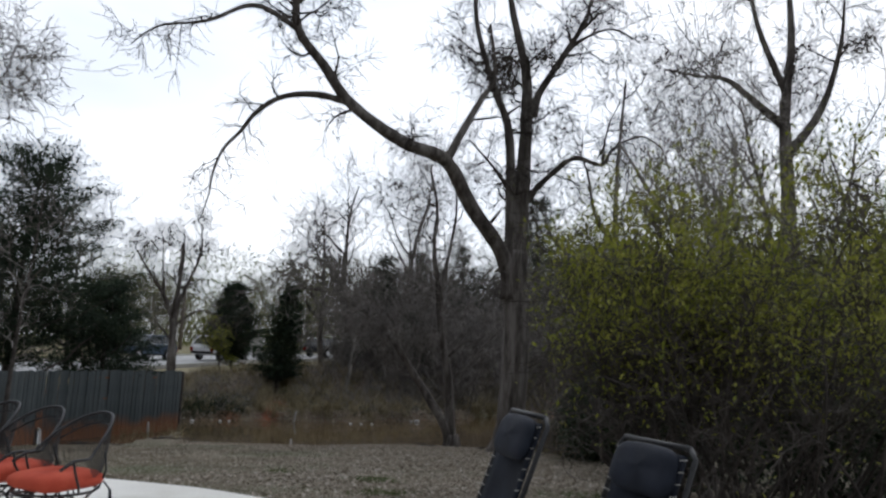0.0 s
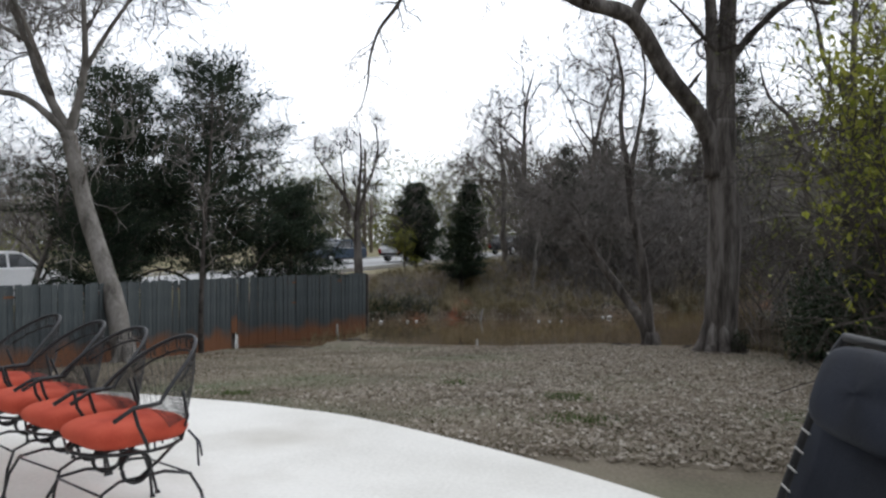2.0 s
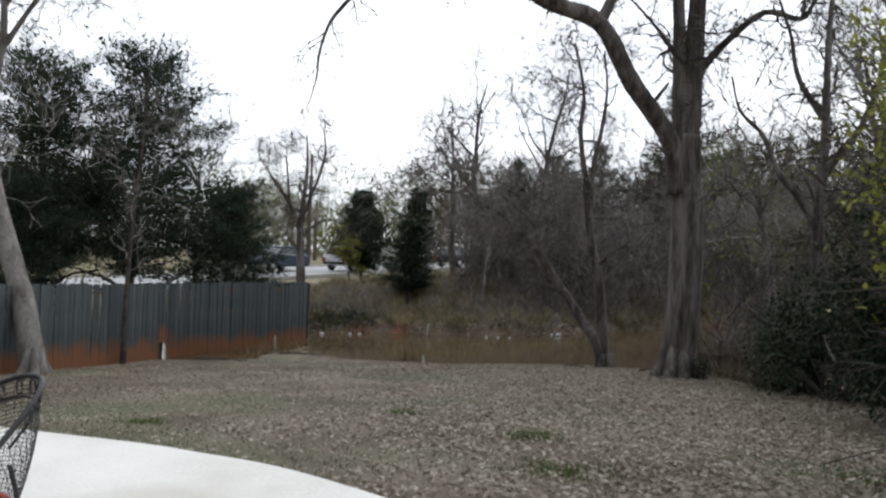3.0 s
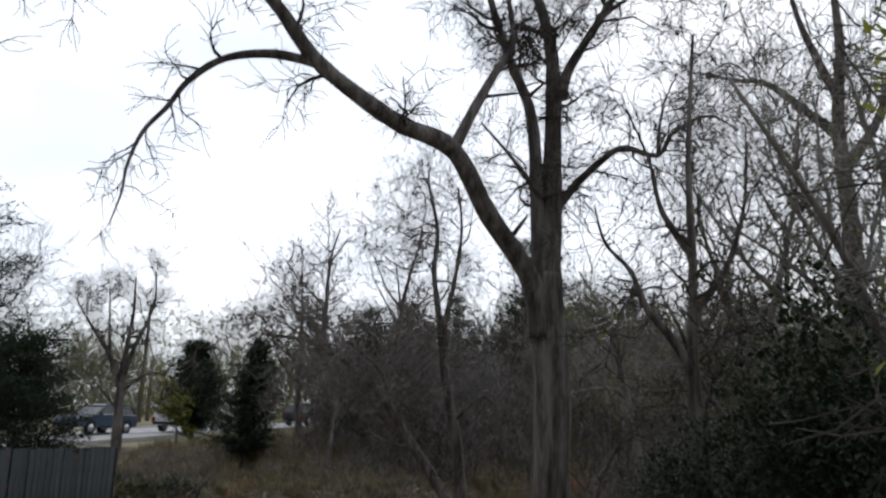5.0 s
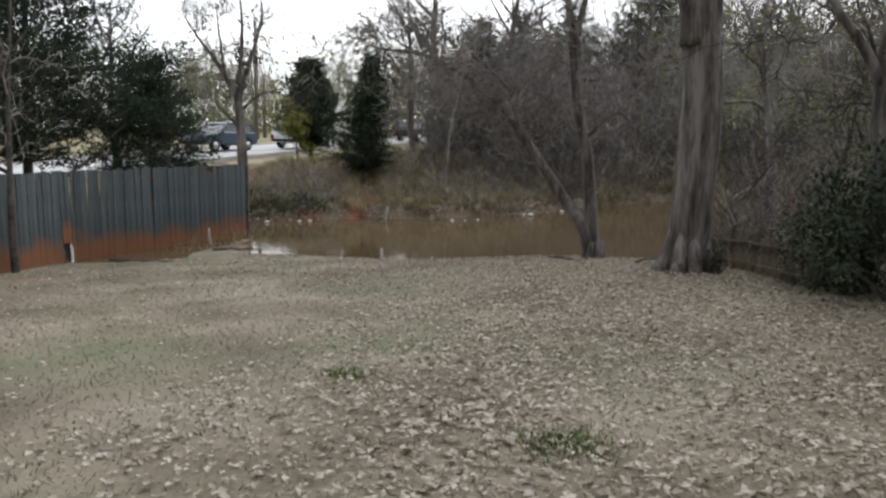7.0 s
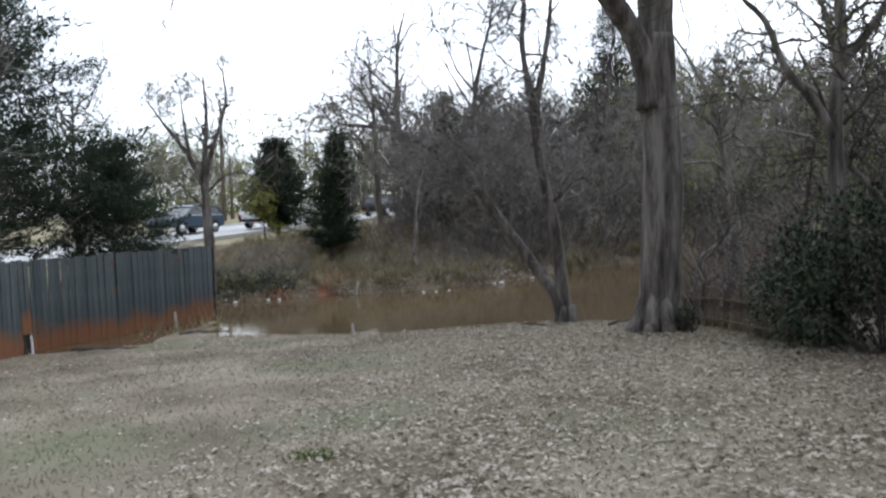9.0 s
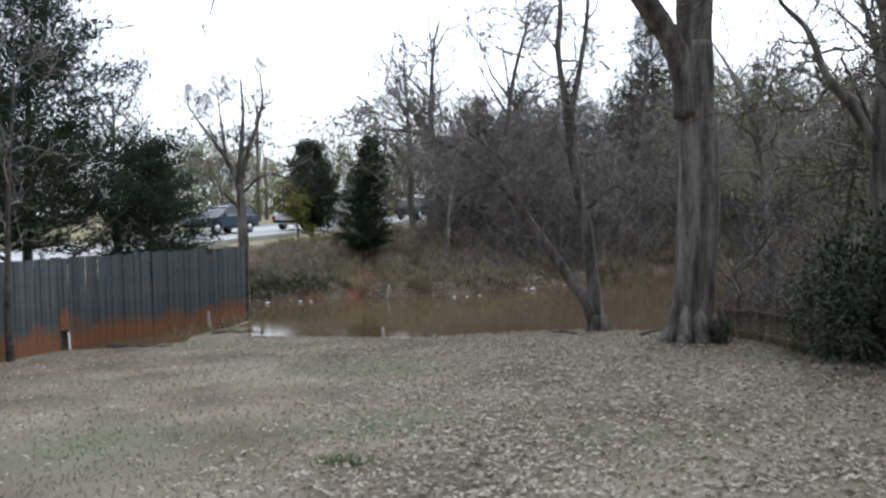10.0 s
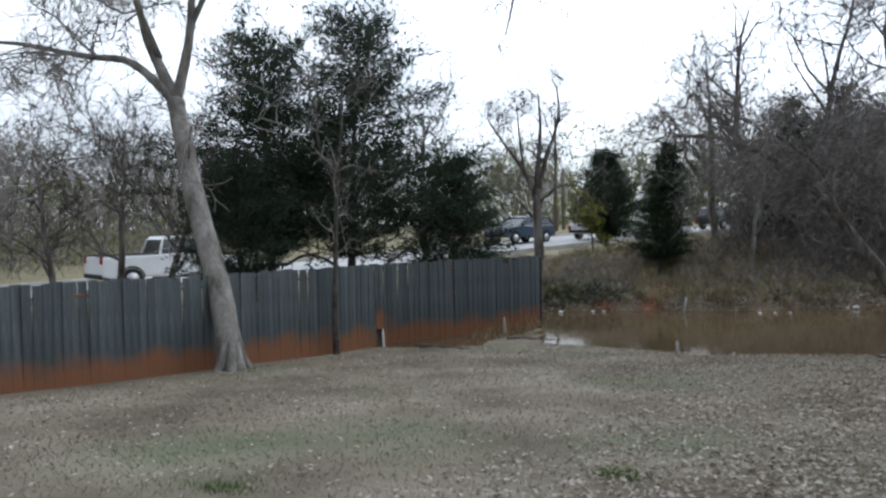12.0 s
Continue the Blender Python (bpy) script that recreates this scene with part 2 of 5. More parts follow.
def stained_board():
    """The boards' grey wood, splashed with red soil along the foot."""
    m = M_BOARD
    n, l = m.node_tree.nodes, m.node_tree.links
    b = n["Principled BSDF"]
    old = b.inputs["Base Color"].links[0].from_socket
    co, sep, ns = n.new("ShaderNodeTexCoord"), n.new("ShaderNodeSeparateXYZ"), n.new("ShaderNodeTexNoise")
    l.new(co.outputs["Object"], sep.inputs[0])
    geo = n.new("ShaderNodeNewGeometry")
    ns.inputs["Scale"].default_value, ns.inputs["Detail"].default_value = 1.5, 5
    l.new(geo.outputs["Position"], ns.inputs["Vector"])
    add = n.new("ShaderNodeMath"); add.operation = "MULTIPLY_ADD"
    l.new(ns.outputs[0], add.inputs[0]); add.inputs[1].default_value = -0.75; l.new(sep.outputs[2], add.inputs[2])
    r = n.new("ShaderNodeMapRange")
    r.inputs[1].default_value, r.inputs[2].default_value, r.inputs[3].default_value, r.inputs[4].default_value = -0.08, 0.26, 0.85, 0.0
    l.new(add.outputs[0], r.inputs[0])
    mx = n.new("ShaderNodeMix"); mx.data_type = "RGBA"
    l.new(r.outputs[0], mx.inputs[0]); l.new(old, mx.inputs[6]); mx.inputs[7].default_value = (0.21, 0.085, 0.035, 1)
    l.new(mx.outputs[2], b.inputs["Base Color"])


stained_board()


# ---- mesh helpers ----
class Soup:
    """Collects vertices and faces of one mesh."""
    def __init__(self):
        self.v, self.f = [], []

    def tube(self, pts, radii, sides=6, cap=True):
        pts = [Vector(p) for p in pts]
        base = len(self.v)
        side = None
        for i, p in enumerate(pts):
            d = (pts[min(i + 1, len(pts) - 1)] - pts[max(i - 1, 0)]).normalized()
            if side is None:
                side = d.orthogonal().normalized()
            else:
                side = side - d * side.dot(d)
                side = side.normalized() if side.length > 1e-5 else d.orthogonal().normalized()
            up = d.cross(side)
            r = radii[i] if isinstance(radii, (list, tuple)) else radii
            for k in range(sides):
                a = 2 * math.pi * k / sides
                self.v.append(p + (side * math.cos(a) + up * math.sin(a)) * r)
        for i in range(len(pts) - 1):
            for k in range(sides):
                a, b = base + i * sides + k, base + i * sides + (k + 1) % sides
                self.f.append((a, b, b + sides, a + sides))
        if cap and sides > 3:
            self.f.append(tuple(base + k for k in range(sides))[::-1])
            self.f.append(tuple(base + (len(pts) - 1) * sides + k for k in range(sides)))

    def quad(self, a, b, c, d):
        i = len(self.v)
        self.v += [a, b, c, d]
        self.f.append((i, i + 1, i + 2, i + 3))

    def tri(self, a, b, c):
        i = len(self.v)
        self.v += [a, b, c]
        self.f.append((i, i + 1, i + 2))

    def leaf(self, p, d, w, up):
        """A folded leaf from p along d, of width w."""
        s = d.cross(up)
        s = (s.normalized() if s.length > 1e-5 else d.orthogonal().normalized()) * w * 0.5
        i = len(self.v)
        lift = s.cross(d).normalized() * w * 0.18
        self.v += [p, p + d * 0.5 + s + lift, p + d, p + d * 0.5 - s + lift]
        self.f += [(i, i + 1, i + 2), (i, i + 2, i + 3)]

    def box(self, c, size, m=None):
        x, y, z = (s / 2 for s in size)
        i = len(self.v)
        for sx in (-1, 1):
            for sy in (-1, 1):
                for sz in (-1, 1):
                    p = Vector((sx * x, sy * y, sz * z))
                    self.v.append((m @ p if m else p) + Vector(c))
        self.f += [tuple(i + k for k in q) for q in ((0, 1, 3, 2), (4, 6, 7, 5), (0, 4, 5, 1), (2, 3, 7, 6), (0, 2, 6, 4), (1, 5, 7, 3))]

    def mesh(self, name, material, smooth=False):
        me = bpy.data.meshes.new(name)
        me.from_pydata([tuple(p) for p in self.v], [], self.f)
        me.materials.append(material)
        if smooth:
            me.polygons.foreach_set("use_smooth", [True] * len(me.polygons))
        me.update()
        return me


def part(parent, name, me, label=""):
    ob = new(name, me)
    ob.parent = parent
    if label:
        tagged(ob, label)
    return ob


def thing(name, label, category, m=None, group="", kind=""):
    ob = new(name)
    ob.empty_display_size = 0.2
    if m is not None:
        ob.matrix_basis = m
    return tagged(ob, label, category, group, kind)


def bevelled(me, width=0.01, segments=2):
    bm = bmesh.new()
    bm.from_mesh(me)
    bmesh.ops.recalc_face_normals(bm, faces=bm.faces)
    bmesh.ops.bevel(bm, geom=list(bm.edges), offset=width, segments=segments, affect="EDGES", profile=0.5)
    bm.to_mesh(me)
    bm.free()
    return me


def smooth01(t):
    t = min(1.0, max(0.0, t))
    return t * t * (3 - 2 * t)


def lerp_table(x, table):
    if x <= table[0][0]:
        return table[0][1]
    for (a, va), (b, vb) in zip(table, table[1:]):
        if x <= b:
            return va + (vb - va) * (x - a) / (b - a)
    return table[-1][1]


# ---- ground ----
WATER_Z = -1.55
NEAR_SHORE = [(-30, 27), (-9.2, 26.2), (-8.2, 25.2), (-7.6, 23.2), (-7.2, 22.4), (-5.4, 21.5), (-4, 20.8), (-2.9, 20.5), (-1.3, 20.7), (0, 21.3), (1.5, 21.4), (4, 21.5), (9, 22.5), (40, 30)]
FAR_SHORE = [(-30, 29), (-9.5, 28.3), (-6.5, 29.7), (-4, 30.1), (-0.8, 32.2), (2.2, 36), (5.2, 39), (10, 42), (40, 52)]
ROAD_LINE = [(-52, -40), (-38, 0), (-26.3, 27.5), (-16.5, 54.0), (-10, 70), (2, 86), (24, 100), (70, 112), (160, 120)]
ROAD_Z = [(-40, -2.0), (0, -1.6), (27.5, -0.95), (54, 0.15), (70, 0.55), (86, 0.9), (130, 1.4)]


def road_distance(x, y):
    best = 1e9
    for (ax, ay), (bx, by) in zip(ROAD_LINE, ROAD_LINE[1:]):
        dx, dy = bx - ax, by - ay
        t = min(1, max(0, ((x - ax) * dx + (y - ay) * dy) / (dx * dx + dy * dy)))
        best = min(best, math.hypot(x - ax - t * dx, y - ay - t * dy))
    return best


def ground_z(x, y):
    lawn = -0.07 - 0.078 * min(max(0, y - 6.6), 15) - 0.042 * min(max(-x - 1, 0), 11) * smooth01((y - 5) / 6)
    lawn += 0.03 * noise.noise(Vector((x * 0.4, y * 0.4, 0)))
    far = lerp_table(y, ROAD_Z) + 0.12 * noise.noise(Vector((x * 0.15, y * 0.15, 3))) * smooth01((road_distance(x, y) - 5) / 4)
    yn, yf = lerp_table(x, NEAR_SHORE) + 0.25 * noise.noise(Vector((x * 0.8, 1.7, 0))), lerp_table(x, FAR_SHORE) + 0.3 * noise.noise(Vector((x * 0.7, 5.2, 0)))
    d = y - yf
    crest = (1.05 if x < -4 else 1.05 - 0.9 * smooth01((x + 4) / 8)) * math.exp(-((d - 6.2) / 3.2) ** 2) * smooth01((x + 17) / 4) * (0.5 + 0.5 * smooth01((x + 11) / 5))
    bank = -1.85 + 0.55 * smooth01(d / 0.8) + (far + 1.3) * smooth01((d - 0.4) / 6.5) + crest
    bank += (0.16 * noise.noise(Vector((x * 0.9, y * 0.9, 7))) + 0.10 * noise.noise(Vector((x * 2.3, y * 2.3, 4)))) * smooth01(d) * (1 - smooth01((d - 8) / 6))
    mid = (yn + yf) / 2
    if y < mid:
        z = lawn + (-2.15 - lawn) * smooth01((y - yn + 0.15) / 1.0)
    else:
        z = -2.15 + (bank + 2.15) * smooth01((d + 1.2) / 1.3)
    left = smooth01((-x - 13) / 4)
    plain = lawn + (far - lawn) * smooth01((y - 16) / 10) if x > -20 else far
    plain = plain + (far - plain) * smooth01((-x - 12) / 8)
    return z + (plain - z) * left


def spread(a, b, step, outer, grow=1.35):
    mid = list(np.arange(a, b + 1e-6, step))
    lo, hi, s = [], [], step
    p = a
    while p > -outer:
        s *= grow
        p -= s
        lo.append(p)
    p, s = b, step
    while p < outer:
        s *= grow
        p += s
        hi.append(p)
    return lo[::-1] + mid + hi


def build_ground():
    xs, ys = spread(-18, 12, 0.34, 500, 1.22), spread(5, 46, 0.34, 500, 1.2)
    verts = [(x, y, ground_z(x, y)) for y in ys for x in xs]
    w = len(xs)
    faces = [(j * w + i, j * w + i + 1, (j + 1) * w + i + 1, (j + 1) * w + i) for j in range(len(ys) - 1) for i in range(w - 1)]
    me = bpy.data.meshes.new("ground")
    me.from_pydata(verts, [], faces)
    for m in (M_LAWN, M_BANK, M_FIELD):
        me.materials.append(m)
    index = []
    for j in range(len(ys) - 1):
        for i in range(w - 1):
            x, y = (xs[i] + xs[i + 1]) / 2, (ys[j] + ys[j + 1]) / 2
            yn, yf = lerp_table(x, NEAR_SHORE), lerp_table(x, FAR_SHORE)
            index.append(0 if y < yn - 0.1 and x > -18 else (1 if y < yf + 9 and x > -16 else 2))
    me.polygons.foreach_set("material_index", index)
    me.polygons.foreach_set("use_smooth", [True] * len(faces))
    tagged(new("ground", me), "leaf-strewn dormant lawn sloping to a muddy creek and banks", "ground", kind="structure")


build_ground()
water = Soup()
nx, ny = 24, 12
for j in range(ny + 1):
    for i in range(nx + 1):
        water.v.append(Vector((-13 + 60 * i / nx, 20 + 42 * j / ny, WATER_Z)))
for j in range(ny):
    for i in range(nx):
        a = j * (nx + 1) + i
        water.f.append((a, a + 1, a + nx + 2, a + nx + 1))
tagged(new("water", water.mesh("water", M_WATER, True)), "still muddy brown creek water below the lawn", "water", kind="structure")


def ribbon(name, material, inner, outer, lift, thick, label):
    s = Soup()
    fine = []
    for (ax, ay), (bx, by) in zip(ROAD_LINE, ROAD_LINE[1:]):
        k = max(2, int(math.hypot(bx - ax, by - ay) / 3))
        fine += [(ax + (bx - ax) * i / k, ay + (by - ay) * i / k) for i in range(k)]
    for i in range(len(fine) - 1):
        (ax, ay), (bx, by) = fine[max(0, i - 2)], fine[min(len(fine) - 1, i + 2)]
        L = math.hypot(bx - ax, by - ay)
        px, py = -(by - ay) / L, (bx - ax) / L
        x, y = fine[i]
        z = lerp_table(y, ROAD_Z) + lift
        for o in (inner, outer):
            s.v.append(Vector((x + px * o, y + py * o, z)))
        for o in (outer, inner):
            s.v.append(Vector((x + px * o, y + py * o, z - thick)))
    for i in range(len(fine) - 2):
        for k in range(4):
            a, b = i * 4 + k, i * 4 + (k + 1) % 4
            s.f.append((a, b, b + 4, a + 4))
    return tagged(new(name, s.mesh(name, material)), label, name, kind="structure")


ribbon("road", M_ROAD, -4.2, 4.2, 0.05, 0.2, "pale worn concrete street beyond the creek bank")
ribbon("kerb", M_KERB, 4.2, 4.4, 0.17, 0.3, "pale concrete kerb along the street")
ribbon("kerb", M_KERB, -4.4, -4.2, 0.17, 0.3, "pale concrete kerb along the street")


def build_patio():
    edge = [(-11.5, 7.45), (-6.5, 7.36), (-3.75, 7.12), (-2.9, 6.95), (-2.26, 6.74), (-1.28, 6.16), (-0.51, 5.6), (0.0, 5.12), (0.5, 4.4), (0.8, 3.5), (0.9, 2.0), (0.9, -6)]
    pts = []
    for i in range(len(edge) - 1):
        p0, p1, p2, p3 = (Vector(edge[min(max(k, 0), len(edge) - 1)]) for k in (i - 1, i, i + 1, i + 2))
        for q in range(5):
            t = q / 5
            pts.append(0.5 * (2 * p1 + (p2 - p0) * t + (2 * p0 - 5 * p1 + 4 * p2 - p3) * t * t + (3 * p1 - p0 - 3 * p2 + p3) * t ** 3))
    pts += [Vector(edge[-1]), Vector((-11.5, -6))]
    bm = bmesh.new()
    face = bm.faces.new([bm.verts.new((p.x, p.y, 0)) for p in pts])
    res = bmesh.ops.extrude_face_region(bm, geom=[face])
    bmesh.ops.translate(bm, verts=[v for v in res["geom"] if isinstance(v, bmesh.types.BMVert)], vec=(0, 0, -0.16))
    bmesh.ops.recalc_face_normals(bm, faces=bm.faces)
    top = [e for e in bm.edges if all(abs(v.co.z) < 1e-4 for v in e.verts)]
    bmesh.ops.bevel(bm, geom=top, offset=0.015, segments=2, affect="EDGES")
    me = bpy.data.meshes.new("patio")
    bm.to_mesh(me)
    bm.free()
    me.materials.append(M_PATIO)
    tagged(new("pavement", me), "pale cream concrete patio slab with a curved edge", "patio", kind="structure")


build_patio()


def build_house_wing():
    h = thing("house_wing", "dark brown clad house wing with low shingled eave", "house", kind="structure")
    s = Soup()
    s.box((-9.1, 1.6, 1.1), (5.4, 11.4, 2.3))
    part(h, "wall", s.mesh("wing_wall", M_SIDING))
    s = Soup()
    for k in range(11):
        s.box((-6.385, 1.6, 0.1 + k * 0.2), (0.03, 11.4, 0.185))
        s.box((-9.1, 7.315, 0.1 + k * 0.2), (5.4, 0.03, 0.185))
    part(h, "siding", s.mesh("wing_siding", M_SIDING))
    s = Soup()
    for sx in (0,):
        a, b = Vector((-6.15, -4.4, 2.0)), Vector((-6.15, 7.55, 2.0))
        c, d = Vector((-9.1, 7.55, 3.9)), Vector((-9.1, -4.4, 3.9))
        e, g = Vector((-12.1, 7.55, 2.0)), Vector((-12.1, -4.4, 2.0))
        up = Vector((0, 0, 0.14))
        for q in ((a, b, c, d), (d, c, e, g)):
            i = len(s.v)
            s.v += [p for p in q] + [p + up for p in q]
            s.f += [tuple(i + k for k in w) for w in ((3, 2, 1, 0), (4, 5, 6, 7), (0, 1, 5, 4), (1, 2, 6, 5), (2, 3, 7, 6), (3, 0, 4, 7))]
    part(h, "roof", s.mesh("wing_roof", M_SHINGLE))


build_house_wing()


# ---- trees ----
def wander(rng, start, direction, length, steps, bend=0.25, lift=0.0):
    pts, d = [Vector(start)], Vector(direction).normalized()
    for _ in range(steps):
        d = (d + Vector((rng.gauss(0, bend), rng.gauss(0, bend), rng.gauss(0, bend) + lift))).normalized()
        pts.append(pts[-1] + d * length / steps)
    return pts


def twigs(rng, wood, pts, radii, depth, per, length, lift=0.03, tips=None, bend=0.3, thin=0.0042):
    """Sends side branches off a limb, and smaller ones off those."""
    n = len(pts)
    for _ in range(per):
        t = rng.uniform(0.25, 1.0) * (n - 1)
        i = min(int(t), n - 2)
        p = pts[i].lerp(pts[i + 1], t - i)
        d = (pts[i + 1] - pts[i]).normalized()
        out = Vector((rng.gauss(0, 1), rng.gauss(0, 1), rng.gauss(0, 1)))
        out = (out - d * out.dot(d)).normalized()
        r = radii[i] + (radii[i + 1] - radii[i]) * (t - i)
        r0 = max(thin * 1.6, min(r * 0.6, 0.05) * rng.uniform(0.6, 1.0))
        L = length * rng.uniform(0.55, 1.5)
        steps = 5 if depth > 0 else 3
        q = wander(rng, p, d * 0.55 + out * 0.85, L, steps, bend, lift)
        rr = [max(thin, r0 * (1 - 0.8 * k / steps)) for k in range(steps + 1)]
        wood.tube(q, rr, 4 if r0 > 0.015 else 3, False)
        if tips is not None and depth == 0:
            tips.append((q[-1], (q[-1] - q[-2]).normalized()))
            tips.append((q[len(q) // 2], out))
        if depth > 0:
            twigs(rng, wood, q, rr, depth - 1, max(3, int(per * 0.7)), length * 0.55, lift, tips, bend, thin)


def spline(points, k=5):
    P = [Vector(p) for p in points]
    out = []
    for i in range(len(P) - 1):
        p0, p1, p2, p3 = P[max(i - 1, 0)], P[i], P[i + 1], P[min(i + 2, len(P) - 1)]
        for q in range(k):
            t = q / k
            out.append(0.5 * (2 * p1 + (p2 - p0) * t + (2 * p0 - 5 * p1 + 4 * p2 - p3) * t * t + (3 * p1 - p0 - 3 * p2 + p3) * t ** 3))
    return out + [P[-1]]


def limb(rng, wood, points, r0, r1, sides=8, knots=0.05, k=5):
    pts = spline(points, k)
    n = len(pts) - 1
    rr = [(r0 + (r1 - r0) * (i / n) ** 0.8) * (1 + rng.uniform(-knots, knots)) for i in range(n + 1)]
    wood.tube(pts, rr, sides)
    return pts, rr


def flare(wood, base, r, rng, count=7):
    """Root flare: short ridges from the trunk's foot into the ground."""
    for i in range(count):
        a = 2 * math.pi * i / count + rng.uniform(-0.25, 0.25)
        o = Vector((math.cos(a), math.sin(a), 0))
        wood.tube([base + o * r * 0.55 + Vector((0, 0, 2.2 * r)), base + o * r * 0.85 + Vector((0, 0, 0.75 * r)), base + o * r * 1.25 + Vector((0, 0, 0.02)), base + o * r * 1.9 - Vector((0, 0, 0.18))],
                  [r * 0.34, r * 0.42, r * 0.4, r * 0.2], 7)


def finish_tree(name, label, wood, fine, bark, tips=None, leaf_material=None, leaf_size=0.05, rng=None, m=None, group="", per_tip=2, twig=None):
    t = thing(name, label, "tree", m, group)
    part(t, "trunk", wood.mesh("trunk", bark, True))
    if fine.v:
        part(t, "twigs", fine.mesh("twigs", twig or (M_TWIG if bark is M_BARK else M_BRUSH)))
    if tips and leaf_material:
        s = Soup()
        for p, d in tips:
            for _ in range(per_tip):
                dd = (d + Vector((rng.gauss(0, 0.7), rng.gauss(0, 0.7), rng.gauss(0, 0.7)))).normalized()
                s.leaf(p + Vector((rng.gauss(0, 0.05), rng.gauss(0, 0.05), rng.gauss(0, 0.05))), dd * leaf_size * rng.uniform(0.6, 1.3), leaf_size * 0.6, Vector((0, 0, 1)))
        part(t, "leaves", s.mesh("leaves", leaf_material))
    return t


def build_main_tree():
    rng = random.Random(11)
    wood, fine = Soup(), Soup()
    base = Vector((1.62, 18.5, -1.2))
    # lower bole, with a bark-ridged round section
    L = []
    L.append(limb(rng, wood, [base, (1.66, 18.5, 0.2), (1.72, 18.5, 1.8), (1.64, 18.5, 3.0), (1.64, 18.5, 3.9)], 0.36, 0.29, 14, 0.03))
    flare(wood, Vector((1.62, 18.5, ground_z(1.62, 18.5))), 0.34, rng, 9)
    L.append(limb(rng, wood, [(1.66, 18.5, 3.2), (1.68, 18.5, 4.2), (1.76, 18.5, 5.9), (1.8, 18.5, 7.6), (1.72, 18.5, 8.7), (1.3, 18.5, 10.5), (1.1, 18.7, 13)], 0.29, 0.05, 11))
    L.append(limb(rng, wood, [(1.58, 18.45, 3.2), (1.5, 18.42, 4.1), (1.46, 18.4, 5.0), (1.34, 18.3, 6.9), (0.9, 18.1, 8.0), (0.4, 17.9, 9.6), (0.3, 17.8, 11.5)], 0.22, 0.04, 9))
    L.append(limb(rng, wood, [(1.5, 18.4, 2.7), (1.3, 18.3, 3.75), (0.45, 17.6, 4.78), (-0.2, 17.0, 5.72), (-1.05, 16.4, 5.9), (-1.68, 15.9, 6.12), (-2.42, 15.6, 6.62), (-2.95, 15.4, 7.3), (-3.5, 15.2, 7.98), (-3.55, 15.1, 8.8), (-3.4, 15.0, 9.8)], 0.22, 0.07, 10))
    L.append(limb(rng, wood, [(-2.35, 15.6, 6.55), (-3.1, 15.65, 6.72), (-3.85, 15.7, 6.64), (-4.4, 15.8, 6.3), (-4.72, 15.9, 5.9), (-5.1, 16.0, 5.5), (-5.28, 16.0, 4.95), (-5.32, 16.0, 4.5), (-5.45, 16.0, 4.0)], 0.085, 0.012, 6))
    L.append(limb(rng, wood, [(-3.45, 15.2, 7.95), (-4.4, 15.0, 8.38), (-5.3, 14.8, 7.9), (-6.2, 14.6, 7.65), (-6.7, 14.5, 7.2)], 0.07, 0.012, 6))
    L.append(limb(rng, wood, [(-0.2, 17, 5.74), (0.16, 17, 6.51), (0.57, 17.2, 7.35), (0.87, 17.4, 8.0), (0.7, 17.2, 9.2)], 0.12, 0.04, 7))
    L.append(limb(rng, wood, [(1.95, 18.5, 7.4), (2.1, 18.5, 8.0), (2.74, 18.5, 9.1), (3.3, 18.4, 10.2), (3.5, 18.2, 11.8)], 0.14, 0.04, 7))
    L.append(limb(rng, wood, [(2.6, 18.5, 8.9), (3.17, 18.5, 9.5), (3.9, 18.2, 9.7), (4.6, 18.1, 9.3)], 0.07, 0.015, 6))
    L.append(limb(rng, wood, [(1.85, 18.5, 5.2), (2.05, 18.45, 5.45), (2.41, 18.2, 5.82), (2.96, 18, 6.22), (3.58, 17.8, 6.03), (3.82, 17.6, 6.39), (4.42, 17.4, 6.67), (4.95, 17.4, 6.4)], 0.11, 0.015, 7))
    L.append(limb(rng, wood, [(3.58, 17.8, 6.03), (3.75, 17.9, 7.0), (4.1, 17.9, 7.8)], 0.04, 0.01, 5))
    L.append(limb(rng, wood, [(1.5, 18.3, 5.3), (0.9, 17.8, 5.9), (0.3, 17.4, 6.4)], 0.06, 0.02, 5))
    per = [0, 18, 15, 13, 7, 7, 10, 12, 11, 11, 8, 7]
    for (p, r), n in zip(L, per):
        if n:
            twigs(rng, fine, p, r, 2 if n > 8 else 1, n if n > 8 else 2 * n, 1.1 if n > 8 else 0.75, -0.03, None, 0.28, 0.0048)
    # a few broken stubs on the big limb
    for p, d in (((0.95, 17.9, 4.5), (0.25, 0, 0.35)), ((-1.55, 15.95, 6.08), (-0.32, -0.1, 0.16))):
        wood.tube([p, Vector(p) + Vector(d) * 0.6, Vector(p) + Vector(d)], [0.05, 0.04, 0.02], 6)
    finish_tree("walnut_tree", "tall leafless forked tree with furrowed grey bark on the lawn", wood, fine, M_BARK)


